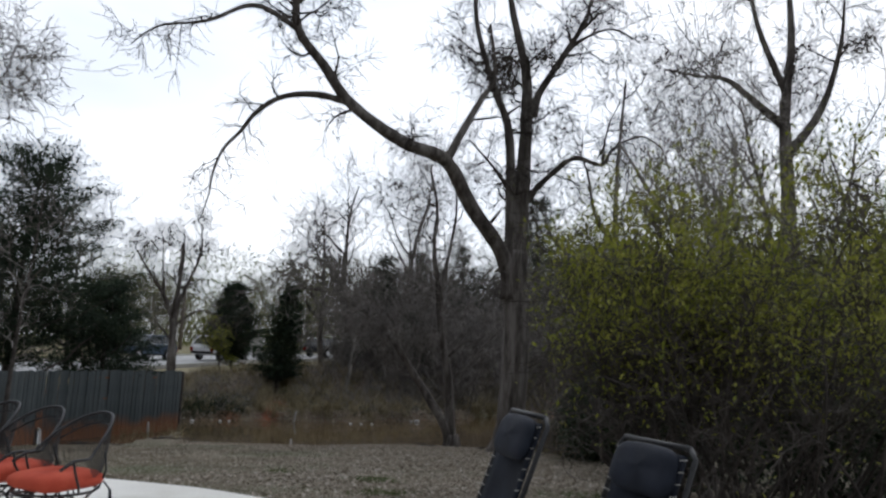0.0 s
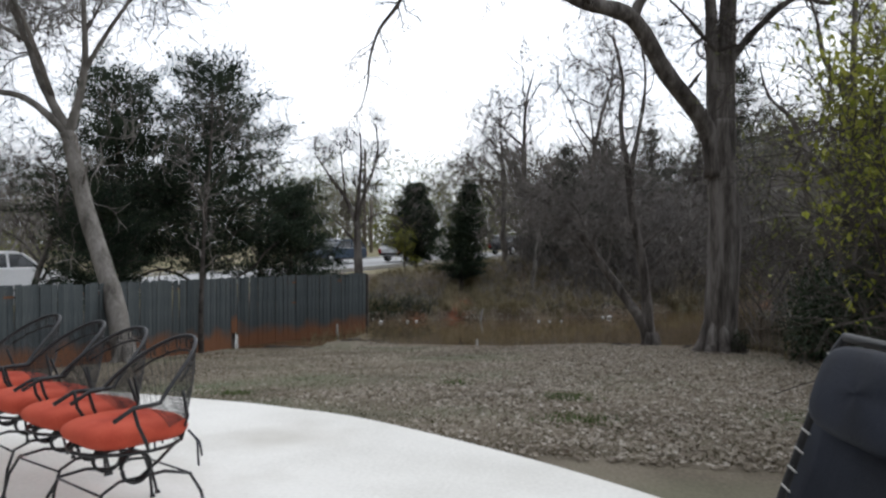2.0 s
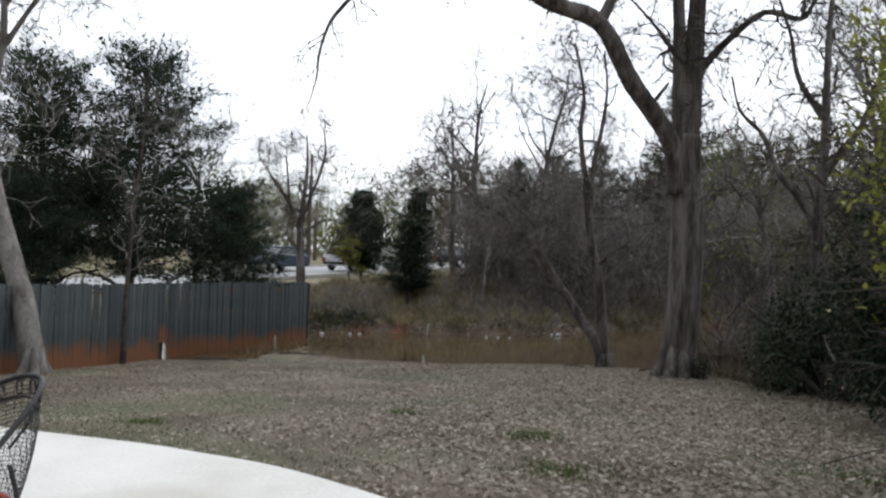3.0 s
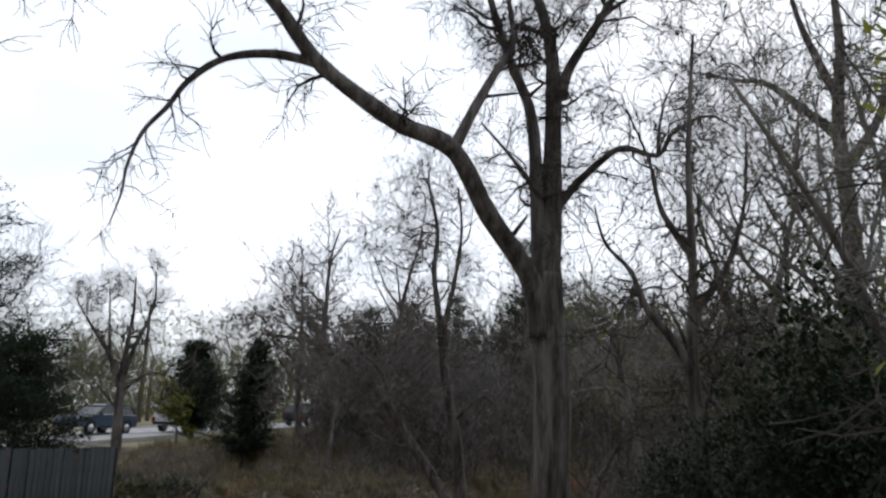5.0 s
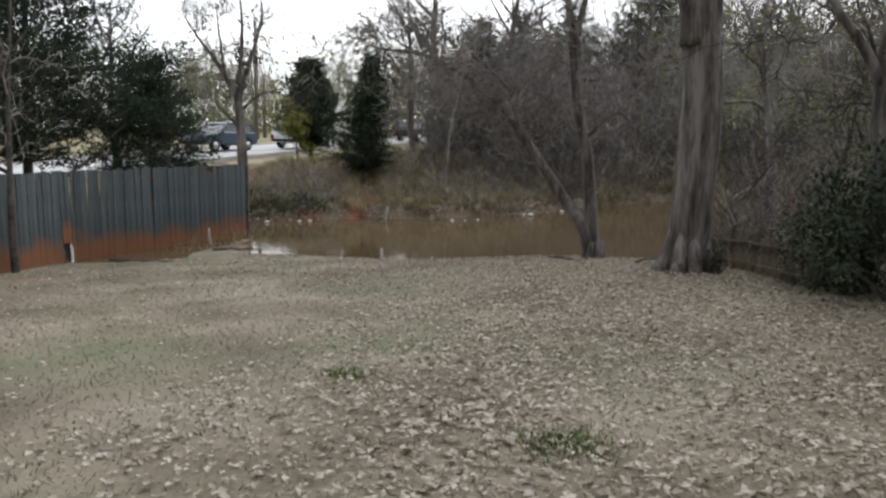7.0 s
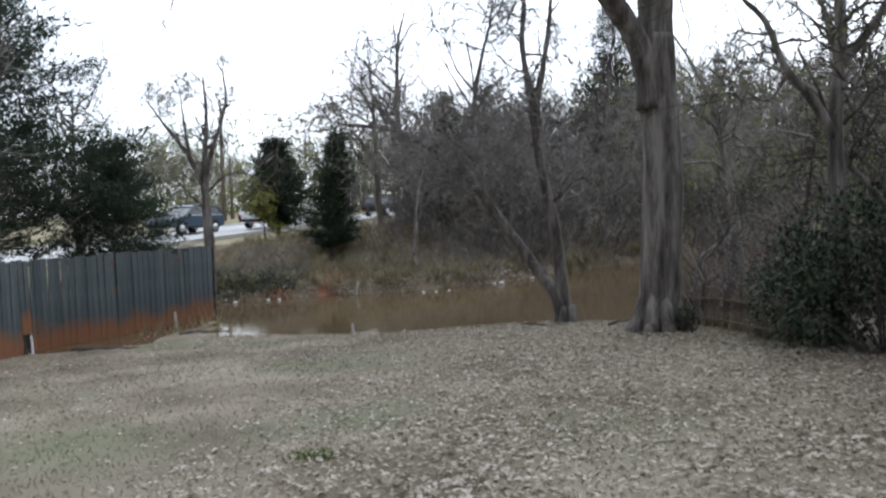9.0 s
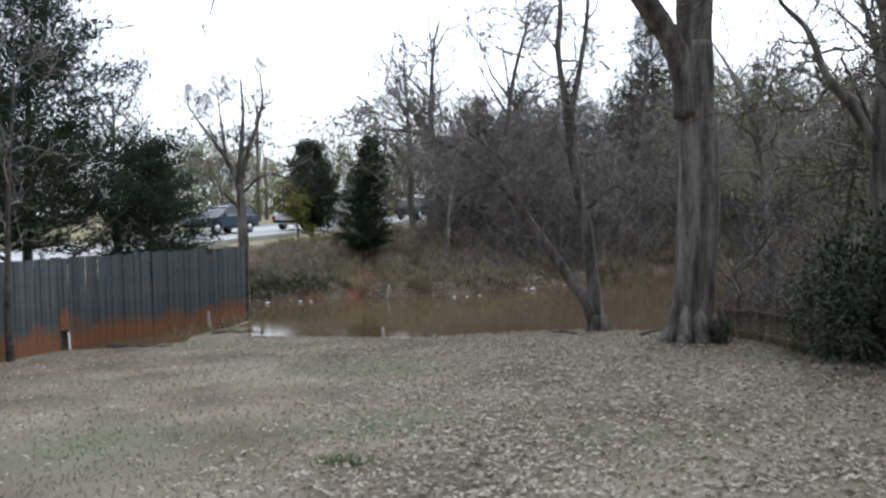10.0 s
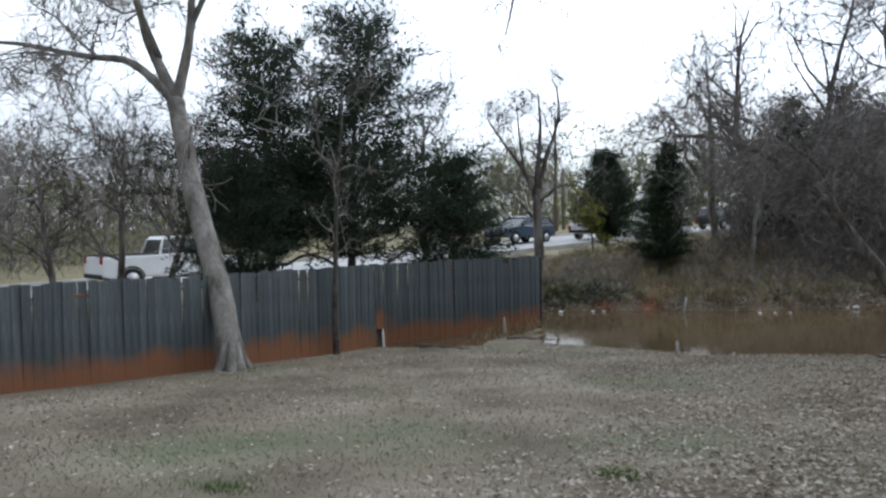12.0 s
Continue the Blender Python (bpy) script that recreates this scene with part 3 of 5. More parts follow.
def build_fence_tree():
    rng = random.Random(5)
    wood, fine = Soup(), Soup()
    L = [limb(rng, wood, [(-10.38, 15.5, -1.45), (-10.55, 15.55, -0.6), (-10.89, 15.7, 0.32), (-11.67, 16, 1.85), (-12.12, 16.2, 2.93), (-12.42, 16.3, 3.75)], 0.24, 0.16, 10, 0.05)]
    flare(wood, Vector((-10.4, 15.5, ground_z(-10.4, 15.5))), 0.22, rng, 6)
    L.append(limb(rng, wood, [(-12.3, 16.3, 3.6), (-13.16, 16.4, 4.9), (-13.74, 16.6, 5.92), (-14.36, 16.3, 7.8), (-14.6, 16.2, 9.4)], 0.13, 0.02, 8))
    L.append(limb(rng, wood, [(-12.3, 16.3, 3.6), (-13.3, 16.1, 4.5), (-14.55, 16, 4.77), (-16.48, 15.5, 5.19), (-18, 15, 5.0)], 0.11, 0.02, 8))
    L.append(limb(rng, wood, [(-12.4, 16.3, 3.7), (-12.15, 16.5, 5.22), (-12.33, 16.7, 7.31), (-12.2, 16.8, 9)], 0.12, 0.02, 8))
    L.append(limb(rng, wood, [(-12.2, 16.5, 5.1), (-11.5, 16.6, 6.2), (-10.6, 16.4, 6.9), (-9.8, 16.2, 7.0)], 0.07, 0.012, 6))
    L.append(limb(rng, wood, [(-12.9, 16.4, 4.6), (-12.9, 15.6, 6.0), (-13.4, 15.0, 7.6), (-13.3, 14.6, 9.0)], 0.07, 0.012, 6))
    L.append(limb(rng, wood, [(-13.7, 16.6, 5.9), (-14.9, 16.9, 6.6), (-16.2, 17.2, 7.8)], 0.06, 0.012, 6))
    L.append(limb(rng, wood, [(-11.9, 16.1, 2.5), (-11.4, 15.7, 3.1), (-10.9, 15.5, 2.9)], 0.03, 0.008, 5))
    for (p, r), n in zip(L, (0, 17, 16, 17, 14, 14, 13, 5)):
        twigs(rng, fine, p[len(p) // 4:], r[len(r) // 4:], 2, n, 1.5, -0.01, None, 0.3, 0.006)
    finish_tree("fence_tree", "leaning leafless pale-barked tree beside the board fence", wood, fine, M_BARK2)


def build_creek_tree():
    rng = random.Random(8)
    wood, fine = Soup(), Soup()
    L = [limb(rng, wood, [(0.32, 21.0, -1.5), (0.15, 21.05, -0.7), (-0.32, 21.3, 0.01), (-1.22, 21.6, 1.3), (-1.93, 22, 2.15), (-3.2, 22.4, 2.9), (-4.4, 22.8, 3.1)], 0.17, 0.03, 8),
         limb(rng, wood, [(0.36, 21.0, -1.5), (0.25, 21.1, -0.3), (0.14, 21.2, 0.81), (-0.1, 21.25, 2.0), (-0.22, 21.3, 3.1), (-0.4, 21.4, 4.4), (-0.35, 21.4, 5.4), (-0.6, 21.4, 6.6)], 0.16, 0.03, 8),
         limb(rng, wood, [(-0.2, 21.3, 3.0), (0.05, 21.3, 4.2), (0.2, 21.4, 5.4), (0.1, 21.3, 6.4)], 0.08, 0.02, 6),
         limb(rng, wood, [(-1.2, 21.6, 1.3), (-1.5, 21.4, 2.2), (-2.2, 21.2, 2.8)], 0.06, 0.02, 5),
         limb(rng, wood, [(0.1, 21.2, 1.2), (0.7, 21, 1.7), (1.1, 20.9, 1.2)], 0.04, 0.01, 5)]
    flare(wood, Vector((0.34, 21.0, -1.3)), 0.2, rng, 6)
    for (p, r), n in zip(L, (22, 18, 11, 10, 7)):
        twigs(rng, fine, p[6:], r[6:], 2, n, 1.2, 0.0, None, 0.28)
    finish_tree("creek_tree", "twin-stemmed leafless tree leaning over the creek edge", wood, fine, M_BARK, twig=M_BRUSH)


build_main_tree()
build_fence_tree()
build_creek_tree()


def bare_tree_parts(seed, height, radius, spread_r, leaves=0, depth=2, stems=1, n_limbs=9, up=0.0, thin=0.007):
    """A leafless tree standing at the origin."""
    rng = random.Random(seed)
    wood, fine, tips = Soup(), Soup(), []
    for s in range(stems):
        lean = Vector((rng.gauss(0, 0.05), rng.gauss(0, 0.05), 1)) if stems == 1 else Vector((rng.gauss(0, 0.35), rng.gauss(0, 0.35), 1))
        p = wander(rng, (rng.gauss(0, 0.1 * (stems - 1)), rng.gauss(0, 0.1 * (stems - 1)), -0.25), lean, height * 0.75, 8, 0.10, 0.05)
        r = [radius * (1 - 0.82 * i / 8) for i in range(9)]
        wood.tube(p, r, 7)
        for _ in range(n_limbs):
            t = rng.uniform(0.3, 0.97) * 8
            i = min(int(t), 7)
            q0 = p[i].lerp(p[i + 1], t - i)
            a = rng.uniform(0, 6.28)
            q = wander(rng, q0, (math.cos(a), math.sin(a), rng.uniform(0.35, 1.3) + up), spread_r * rng.uniform(0.6, 1.2), 6, 0.22, 0.06)
            rr = [max(0.008, r[i] * 0.55 * (1 - 0.85 * k / 6)) for k in range(7)]
            wood.tube(q, rr, 5, False)
            twigs(rng, fine, q, rr, depth - 1, 8, spread_r * 0.42, 0.05 + up * 0.1, tips if leaves else None, 0.28, thin)
        twigs(rng, fine, p[3:], r[3:], depth - 1, 9, spread_r * 0.5, 0.05 + up * 0.1, tips if leaves else None, 0.3, thin)
    return wood, fine, tips, rng


def bare_tree(label, seed, x, y, height, radius, spread_r, leaves=0, stems=1, n_limbs=9, name="bare_tree", bark=None, per_tip=2, leaf_material=None, up=0.0, thin=0.007):
    wood, fine, tips, rng = bare_tree_parts(seed, height, radius, spread_r, leaves, 2, stems, n_limbs, up, thin)
    return finish_tree(name, label, wood, fine, bark or M_BARK, tips, (leaf_material or M_HAZE) if leaves else None, leaves or 0.1, rng,
                       pose(x, y, ground_z(x, y)), "", per_tip)


def cedar(label, seed, x, y, height, radius, bottom=0.12, dense=1.0, cone=0.6, name="cedar_tree", lobes=2, fine=1.0):
    """A juniper: trunk, level boughs with upturned ends, flat ragged sprays of fine needles with gaps between."""
    rng = random.Random(seed)
    wood, s = Soup(), Soup()
    tp = wander(rng, (0, 0, -0.3), (rng.gauss(0, 0.03), rng.gauss(0, 0.03), 1), height * 0.96, 8, 0.03)
    wood.tube(tp, [height * 0.016 * (1 - 0.85 * i / 8) + 0.01 for i in range(9)], 7)
    # bare crooked limbs under the crown
    for k in range(4):
        a = rng.uniform(0, 6.28)
        q = wander(rng, tp[1].lerp(tp[2], rng.random() * bottom * 4 % 1), (math.cos(a), math.sin(a), 0.35), radius * 0.75, 6, 0.28, 0.05)
        wood.tube(q, [height * 0.006 * (1 - 0.75 * i / 6) + 0.006 for i in range(7)], 5, False)
    turn = rng.uniform(0, 6.28)
    count = int(84 * dense)
    for b in range(count):
        h = bottom + (0.98 - bottom) * ((b + rng.random()) / count) ** 1.1
        a = b * 2.4 + rng.uniform(-0.5, 0.5)
        lobe = 0.86 + 0.2 * math.sin(lobes * a + turn + 3.0 * h) + 0.14 * math.sin(11 * h + turn)
        wide = radius * ((1 - h) ** cone) * (0.5 + 0.5 * smooth01((h - bottom) / 0.16)) * lobe * rng.uniform(0.6, 1.15)
        wide = max(wide, 0.2)
        i = min(int(h * 8), 7)
        rise = rng.uniform(-0.18, 0.2) + 0.75 * h * h
        q = wander(rng, tp[i].lerp(tp[i + 1], h * 8 - i), (math.cos(a), math.sin(a), rise), wide, 5, 0.14, 0.07)
        wood.tube(q, [max(0.006, 0.035 * (1 - h) * (1 - 0.8 * k / 5) + 0.006) for k in range(6)], 4, False)
        sprays = max(6, int(17 * wide / max(radius, 0.5) + 5))
        for _ in range(sprays):
            t = rng.uniform(0.12, 1.0) ** 0.7 * 5
            k = min(int(t), 4)
            c = q[k].lerp(q[k + 1], t - k) + Vector((rng.gauss(0, 0.17), rng.gauss(0, 0.17), rng.gauss(0.03, 0.06))) * min(1.5, 0.4 + wide * 0.5)
            main = ((q[k + 1] - q[k]).normalized() + Vector((rng.gauss(0, 0.55), rng.gauss(0, 0.55), rng.gauss(0.22, 0.3)))).normalized()
            L = rng.uniform(0.14, 0.34) * (0.7 + 0.11 * height / 2)
            for _ in range(int(22 * fine)):
                d = (main + Vector((rng.gauss(0, 0.6), rng.gauss(0, 0.6), rng.gauss(0.1, 0.4)))).normalized() * L * rng.uniform(0.22, 0.55)
                o = c + main * L * rng.uniform(-0.8, 0.8) + Vector((rng.gauss(0, 0.42), rng.gauss(0, 0.42), rng.gauss(0, 0.11))) * L
                side = d.orthogonal().normalized() * L * rng.uniform(0.04, 0.075)
                side.rotate(Matrix.Rotation(rng.uniform(0, 6.28), 3, d))
                s.quad(o - side * 0.5, o + d * 0.55 - side, o + d, o + d * 0.5 + side)
    t = thing(name, label, "tree", pose(x, y, ground_z(x, y)))
    part(t, "trunk", wood.mesh("trunk", M_TWIG, True))
    part(t, "needles", s.mesh("needles", M_CEDAR))
    return t


def bank_tree():
    rng = random.Random(41)
    wood, fine = Soup(), Soup()
    V = Vector((-11.75, 34.2, ground_z(-11.75, 34.2)))
    P = lambda *q: [V + Vector(p) for p in q]
    L = [limb(rng, wood, P((0, 0, -0.3), (-0.05, 0, 1.2), (-0.1, 0, 2.6), (-0.05, 0.1, 3.8), (0.1, 0, 5.2), (0.0, 0.1, 6.6)), 0.24, 0.03, 8),
         limb(rng, wood, P((-0.1, 0, 2.4), (-0.7, 0.2, 3.6), (-1.5, 0.1, 4.7), (-2.2, 0, 5.8)), 0.14, 0.02, 7),
         limb(rng, wood, P((-0.08, 0, 2.9), (0.5, -0.2, 4.2), (0.9, -0.1, 5.6), (0.8, 0, 6.8)), 0.12, 0.02, 7),
         limb(rng, wood, P((-0.05, 0, 2.2), (0.8, 0.2, 2.9), (1.7, 0.1, 2.8), (2.4, 0, 2.3)), 0.07, 0.015, 6),
         limb(rng, wood, P((-0.05, 0, 1.5), (-0.8, 0, 2.3), (-1.5, 0, 3.0)), 0.07, 0.015, 6),
         limb(rng, wood, P((-0.7, 0.2, 3.6), (-0.9, 0.3, 5.0), (-1.0, 0.2, 6.4)), 0.08, 0.015, 6)]
    for (p, r), n in zip(L, (14, 13, 13, 11, 8, 12)):
        twigs(rng, fine, p[4:], r[4:], 2, n, 1.0, 0.06, None, 0.24)
    finish_tree("bank_tree", "leafless tree with upswept limbs on the bank top", wood, fine, M_BARK)


cedar("broad dark green cedar behind the board fence", 21, -12.85, 22.6, 8.5, 4.2, 0.3, 1.8, 0.27, lobes=3, fine=1.25)
cedar("ragged dark cedar beside the board fence end", 22, -11.7, 25.9, 5.2, 2.7, 0.24, 1.5, 0.36, fine=1.2)
cedar("low dark green cedar behind the fence", 23, -14.3, 19.9, 4.6, 2.6, 0.3, 1.0, 0.3, fine=1.2)
cedar("dark green cedar behind the fence", 29, -15.7, 23.0, 8.1, 4.1, 0.26, 1.7, 0.25, lobes=3, fine=1.25)
cedar("conical dark cedar on the creek bank", 24, -6.85, 33.0, 5.1, 1.75, 0.16, 1.6, 0.8, fine=1.3)
cedar("round dark cedar by the street", 25, -10.05, 38.0, 4.9, 1.9, 0.24, 1.9, 0.32, fine=1.3)
cedar("dark cedar in the creek woods", 26, -1.4, 36.5, 3.6, 1.5, 0.1, 0.9, 0.5)
cedar("small dark cedar in the creek woods", 32, -3.2, 36.2, 3.2, 1.4, 0.1, 0.8, 0.5)
cedar("tall dark cedar rising above the woods", 27, 7.0, 54.0, 13.2, 4.6, 0.3, 1.4, 0.42)
cedar("slender dark cedar in the far woods", 28, 16.5, 66.0, 12.8, 2.6, 0.3, 0.7, 0.8)
cedar("slender dark cedar in the far woods", 33, 19.0, 66.0, 12.0, 2.4, 0.3, 0.7, 0.8)
cedar("dark cedar in the creek woods", 30, -3.6, 44.0, 7.6, 2.6, 0.1, 0.9, 0.5)
cedar("dark cedar in the creek woods", 31, 1.8, 50.0, 9.2, 3.0, 0.1, 0.9, 0.5)
cedar("dark cedar in the creek woods", 34, -1.0, 47.0, 8.2, 2.8, 0.1, 0.9, 0.5)

bank_tree()


def fence_sapling():
    """A slim dark-stemmed tree that stands against the yard side of the board fence."""
    rng = random.Random(64)
    wood, fine = Soup(), Soup()
    z = ground_z(-10.62, 18.85)
    L = [limb(rng, wood, [(-10.62, 18.85, z - 0.2), (-10.64, 18.86, z + 0.9), (-10.62, 18.88, 0.5), (-10.55, 18.9, 2.0), (-10.42, 18.95, 3.6), (-10.4, 19.0, 5.2)], 0.085, 0.014, 8),
         limb(rng, wood, [(-10.55, 18.9, 2.0), (-10.9, 18.8, 2.9), (-11.0, 18.8, 4.0)], 0.03, 0.008, 5),
         limb(rng, wood, [(-10.5, 18.92, 2.6), (-10.0, 19.0, 3.3), (-9.8, 19.0, 4.2)], 0.028, 0.008, 5)]
    for (p, r), n in zip(L, (12, 9, 9)):
        twigs(rng, fine, p[5:], r[5:], 1, n, 0.8, 0.05, None, 0.26)
    finish_tree("fence_sapling", "slim bare dark-stemmed tree against the board fence", wood, fine, M_TWIG)


def lawn_edge_tree():
    """A dark tree by the picket fence, with a low limb arching out over the lawn's end."""
    rng = random.Random(65)
    wood, fine, tips = Soup(), Soup(), []
    x, y = 3.5, 16.2
    z = ground_z(x, y)
    L = [limb(rng, wood, [(x, y, z - 0.2), (x + 0.02, y, 0.6), (x - 0.02, y, 2.0), (x + 0.05, y, 3.6), (x + 0.1, y + 0.1, 5.4), (x + 0.25, y, 7.6)], 0.17, 0.025, 9),
         limb(rng, wood, [(x, y, 1.9), (x - 0.35, y - 0.1, 2.45), (x - 0.75, y - 0.2, 2.9), (x - 1.0, y - 0.2, 3.5), (x - 1.4, y - 0.3, 3.9), (x - 1.55, y - 0.3, 4.5)], 0.09, 0.014, 7),
         limb(rng, wood, [(x + 0.02, y, 2.9), (x + 0.5, y - 0.2, 3.6), (x + 0.8, y - 0.3, 4.6), (x + 0.9, y - 0.3, 5.8)], 0.08, 0.014, 7),
         limb(rng, wood, [(x + 0.05, y, 3.8), (x - 0.4, y, 4.5), (x - 0.55, y + 0.1, 5.4), (x - 0.9, y + 0.1, 6.3)], 0.07, 0.012, 6),
         limb(rng, wood, [(x - 0.7, y - 0.2, 2.85), (x - 0.9, y, 2.5), (x - 1.3, y, 2.6)], 0.03, 0.008, 5)]
    for (p, r), n in zip(L, (14, 12, 11, 11, 6)):
        twigs(rng, fine, p[5:], r[5:], 1, n, 1.05, 0.04, tips, 0.32, 0.006)
    finish_tree("lawn_edge_tree", "dark crooked tree with young leaves beside the picket fence", wood, fine, M_BARK, tips, M_HAZE, 0.05, rng, None, "", 1)


def tall_far_tree():
    """A stout leafless tree behind the shrubs, one limb arching level."""
    rng = random.Random(66)
    wood, fine = Soup(), Soup()
    x, y = 12.4, 27.0
    L = [limb(rng, wood, [(x, y, ground_z(x, y) - 0.3), (x - 0.1, y, 3.0), (x + 0.1, y, 7.0), (x, y, 10.5), (x + 0.3, y, 13.5), (x + 0.2, y, 16.5)], 0.46, 0.08, 11),
         limb(rng, wood, [(x, y, 10.2), (x - 1.0, y + 0.1, 11.1), (x - 2.1, y + 0.2, 12.0), (x - 3.2, y + 0.2, 12.1), (x - 4.4, y + 0.2, 12.3)], 0.2, 0.03, 8),
         limb(rng, wood, [(x, y, 9.0), (x + 1.4, y, 11.0), (x + 2.2, y, 13.6), (x + 2.4, y, 16.0)], 0.22, 0.03, 8),
         limb(rng, wood, [(x + 0.1, y, 11.5), (x - 0.8, y, 13.6), (x - 1.2, y, 15.4), (x - 1.0, y, 17.0)], 0.17, 0.03, 8),
         limb(rng, wood, [(x, y, 6.5), (x - 1.3, y - 0.3, 7.6), (x - 2.2, y - 0.3, 9.4)], 0.12, 0.02, 7)]
    for (p, r), n in zip(L, (13, 13, 12, 12, 9)):
        twigs(rng, fine, p[6:], r[6:], 2, n, 1.7, 0.03, None, 0.28, 0.008)
    finish_tree("tall_tree", "stout tall leafless tree behind the shrubs", wood, fine, M_BARK)


fence_sapling()
lawn_edge_tree()
tall_far_tree()
bare_tree("leafless round-headed tree beyond the fence", 42, -13.6, 28.6, 9.2, 0.14, 2.7, n_limbs=19, thin=0.006)
bare_tree("tall leafless tree with upright branches behind the shrubs", 59, 8.2, 25.2, 15.0, 0.2, 4.0, n_limbs=14, up=1.2, thin=0.008, bark=M_BARK2)
bare_tree("tall upright tree hazed with young leaves", 60, 10.3, 28.0, 16.0, 0.22, 4.4, 0.07, n_limbs=13, up=1.3, thin=0.008, per_tip=1, bark=M_BARK2)
bare_tree("tall upright tree hazed with young leaves", 61, 6.0, 27.0, 11.5, 0.16, 3.4, 0.07, n_limbs=9, up=0.9, thin=0.006, bark=M_BARK2)
bare_tree("thin leafless tree leaning at the creek", 45, 3.4, 23.5, 5.2, 0.10, 1.6, n_limbs=9)
bare_tree("leafless many-stemmed tree behind the shrubs", 46, 6.6, 14.0, 9.5, 0.11, 2.2, 0.05, stems=3, n_limbs=6, up=0.9, per_tip=1, thin=0.005, bark=M_BARK2)
bare_tree("leafless many-stemmed tree behind the shrubs", 47, 8.4, 15.6, 11.5, 0.12, 2.6, 0.05, stems=4, n_limbs=6, per_tip=1, up=1.1, thin=0.005, bark=M_BARK2)
bare_tree("slim leafless tree behind the fence", 48, -16.0, 19.2, 6.8, 0.12, 2.2, n_limbs=9)
bare_tree("slim leafless tree behind the fence", 49, -17.6, 17.2, 6.2, 0.10, 2.0, n_limbs=9)
bare_tree("slim leafless tree behind the fence", 62, -19.0, 20.4, 7.4, 0.13, 2.6, n_limbs=10)
bare_tree("crooked leafless tree in the creek woods", 51, -4.6, 39.0, 15.0, 0.22, 4.2, n_limbs=11, thin=0.009)
bare_tree("crooked leafless tree in the creek woods", 52, -2.2, 41.0, 15.5, 0.22, 4.2, n_limbs=11, thin=0.009)
bare_tree("crooked leafless tree in the creek woods", 53, -6.4, 43.0, 13.0, 0.2, 4.0, n_limbs=10, thin=0.009)
bare_tree("thin leafless tree in the creek woods", 54, 3.4, 43.0, 13.0, 0.17, 3.2, n_limbs=11, thin=0.011)
bare_tree("thin tree with pale young leaves beyond the picket fence", 56, 8.6, 31.5, 10.0, 0.16, 3.0, 0.07, n_limbs=12)
bare_tree("many-stemmed small tree hazed with young leaves", 57, 5.9, 17.0, 7.0, 0.09, 1.9, 0.06, stems=3, n_limbs=8)
bare_tree("many-stemmed small tree hazed with young leaves", 58, 6.2, 11.2, 5.5, 0.07, 1.6, 0.06, stems=4, n_limbs=7)
bare_tree("bushy small tree with fresh yellow leaves by the street", 50, -10.1, 36.4, 3.6, 0.05, 1.1, 0.10, per_tip=3, leaf_material=M_LEAF, name="small_tree")


# woods: a few tree shapes, repeated
def woods():
    rng = random.Random(77)
    kinds = []
    for i, (h, leaf) in enumerate(((8.5, 0), (10, 0), (7.5, 0.13), (11, 0.15), (6.0, 0))):
        wood, fine, tips, r2 = bare_tree_parts(300 + i, h, 0.015 * h, h * 0.34, leaf, 2, 1 + i % 2, 7, 0.2, 0.010)
        kinds.append(finish_tree("woodland_tree", ("bare grey-brown woodland tree beyond the creek", "woodland tree hazed with young green leaves")[leaf > 0], wood, fine,
                                 M_BARK2, tips, M_HAZE if leaf else None, leaf or 0.1, r2, pose(0, 0, 0), "creek woods", 2))
    spots = []
    for i in range(52):   # along the far bank and behind it
        x = rng.uniform(-5.5, 15)
        spots.append((x, lerp_table(x, FAR_SHORE) + rng.uniform(3.0, 18), rng.choice((0, 1, 4, 4, 0)), rng.uniform(0.6, 0.92)))
    for i in range(44):   # right-hand woods, over the creek
        spots.append((rng.uniform(7, 34), rng.uniform(27, 60), rng.choice((0, 2, 2, 4, 1)), rng.uniform(0.65, 1.05)))
    for i in range(16):   # near right
        spots.append((rng.uniform(8, 20), rng.uniform(17, 30), rng.choice((0, 2, 1)), rng.uniform(0.7, 1.1)))
    for i in range(38):   # beyond the street
        a = radians(rng.uniform(4, 42))
        d = rng.uniform(82, 120)
        spots.append((-1 - d * math.sin(a), 5 + d * math.cos(a), rng.choice((3, 2, 3, 1)), rng.uniform(0.7, 1.05)))
    for i in range(48):   # left of the street
        spots.append((rng.uniform(-62, -36), rng.uniform(14, 66), rng.choice((0, 1, 2, 4)), rng.uniform(0.9, 1.35)))
    for i in range(40):   # far right skyline
        spots.append((rng.uniform(-4, 60), rng.uniform(62, 84), rng.choice((1, 3, 0)), rng.uniform(0.9, 1.25)))
    used = set()
    for x, y, k, s in spots:
        if road_distance(x, y) < 5.5:
            continue
        m = pose(x, y, ground_z(x, y) - 0.05, 0, 0, rng.uniform(0, 360)) @ Matrix.Scale(s, 4)
        if k not in used:
            used.add(k)
            kinds[k].matrix_basis = m
            continue
        c = copy_thing(kinds[k], m)
        c.scale = (s, s, s)


woods()


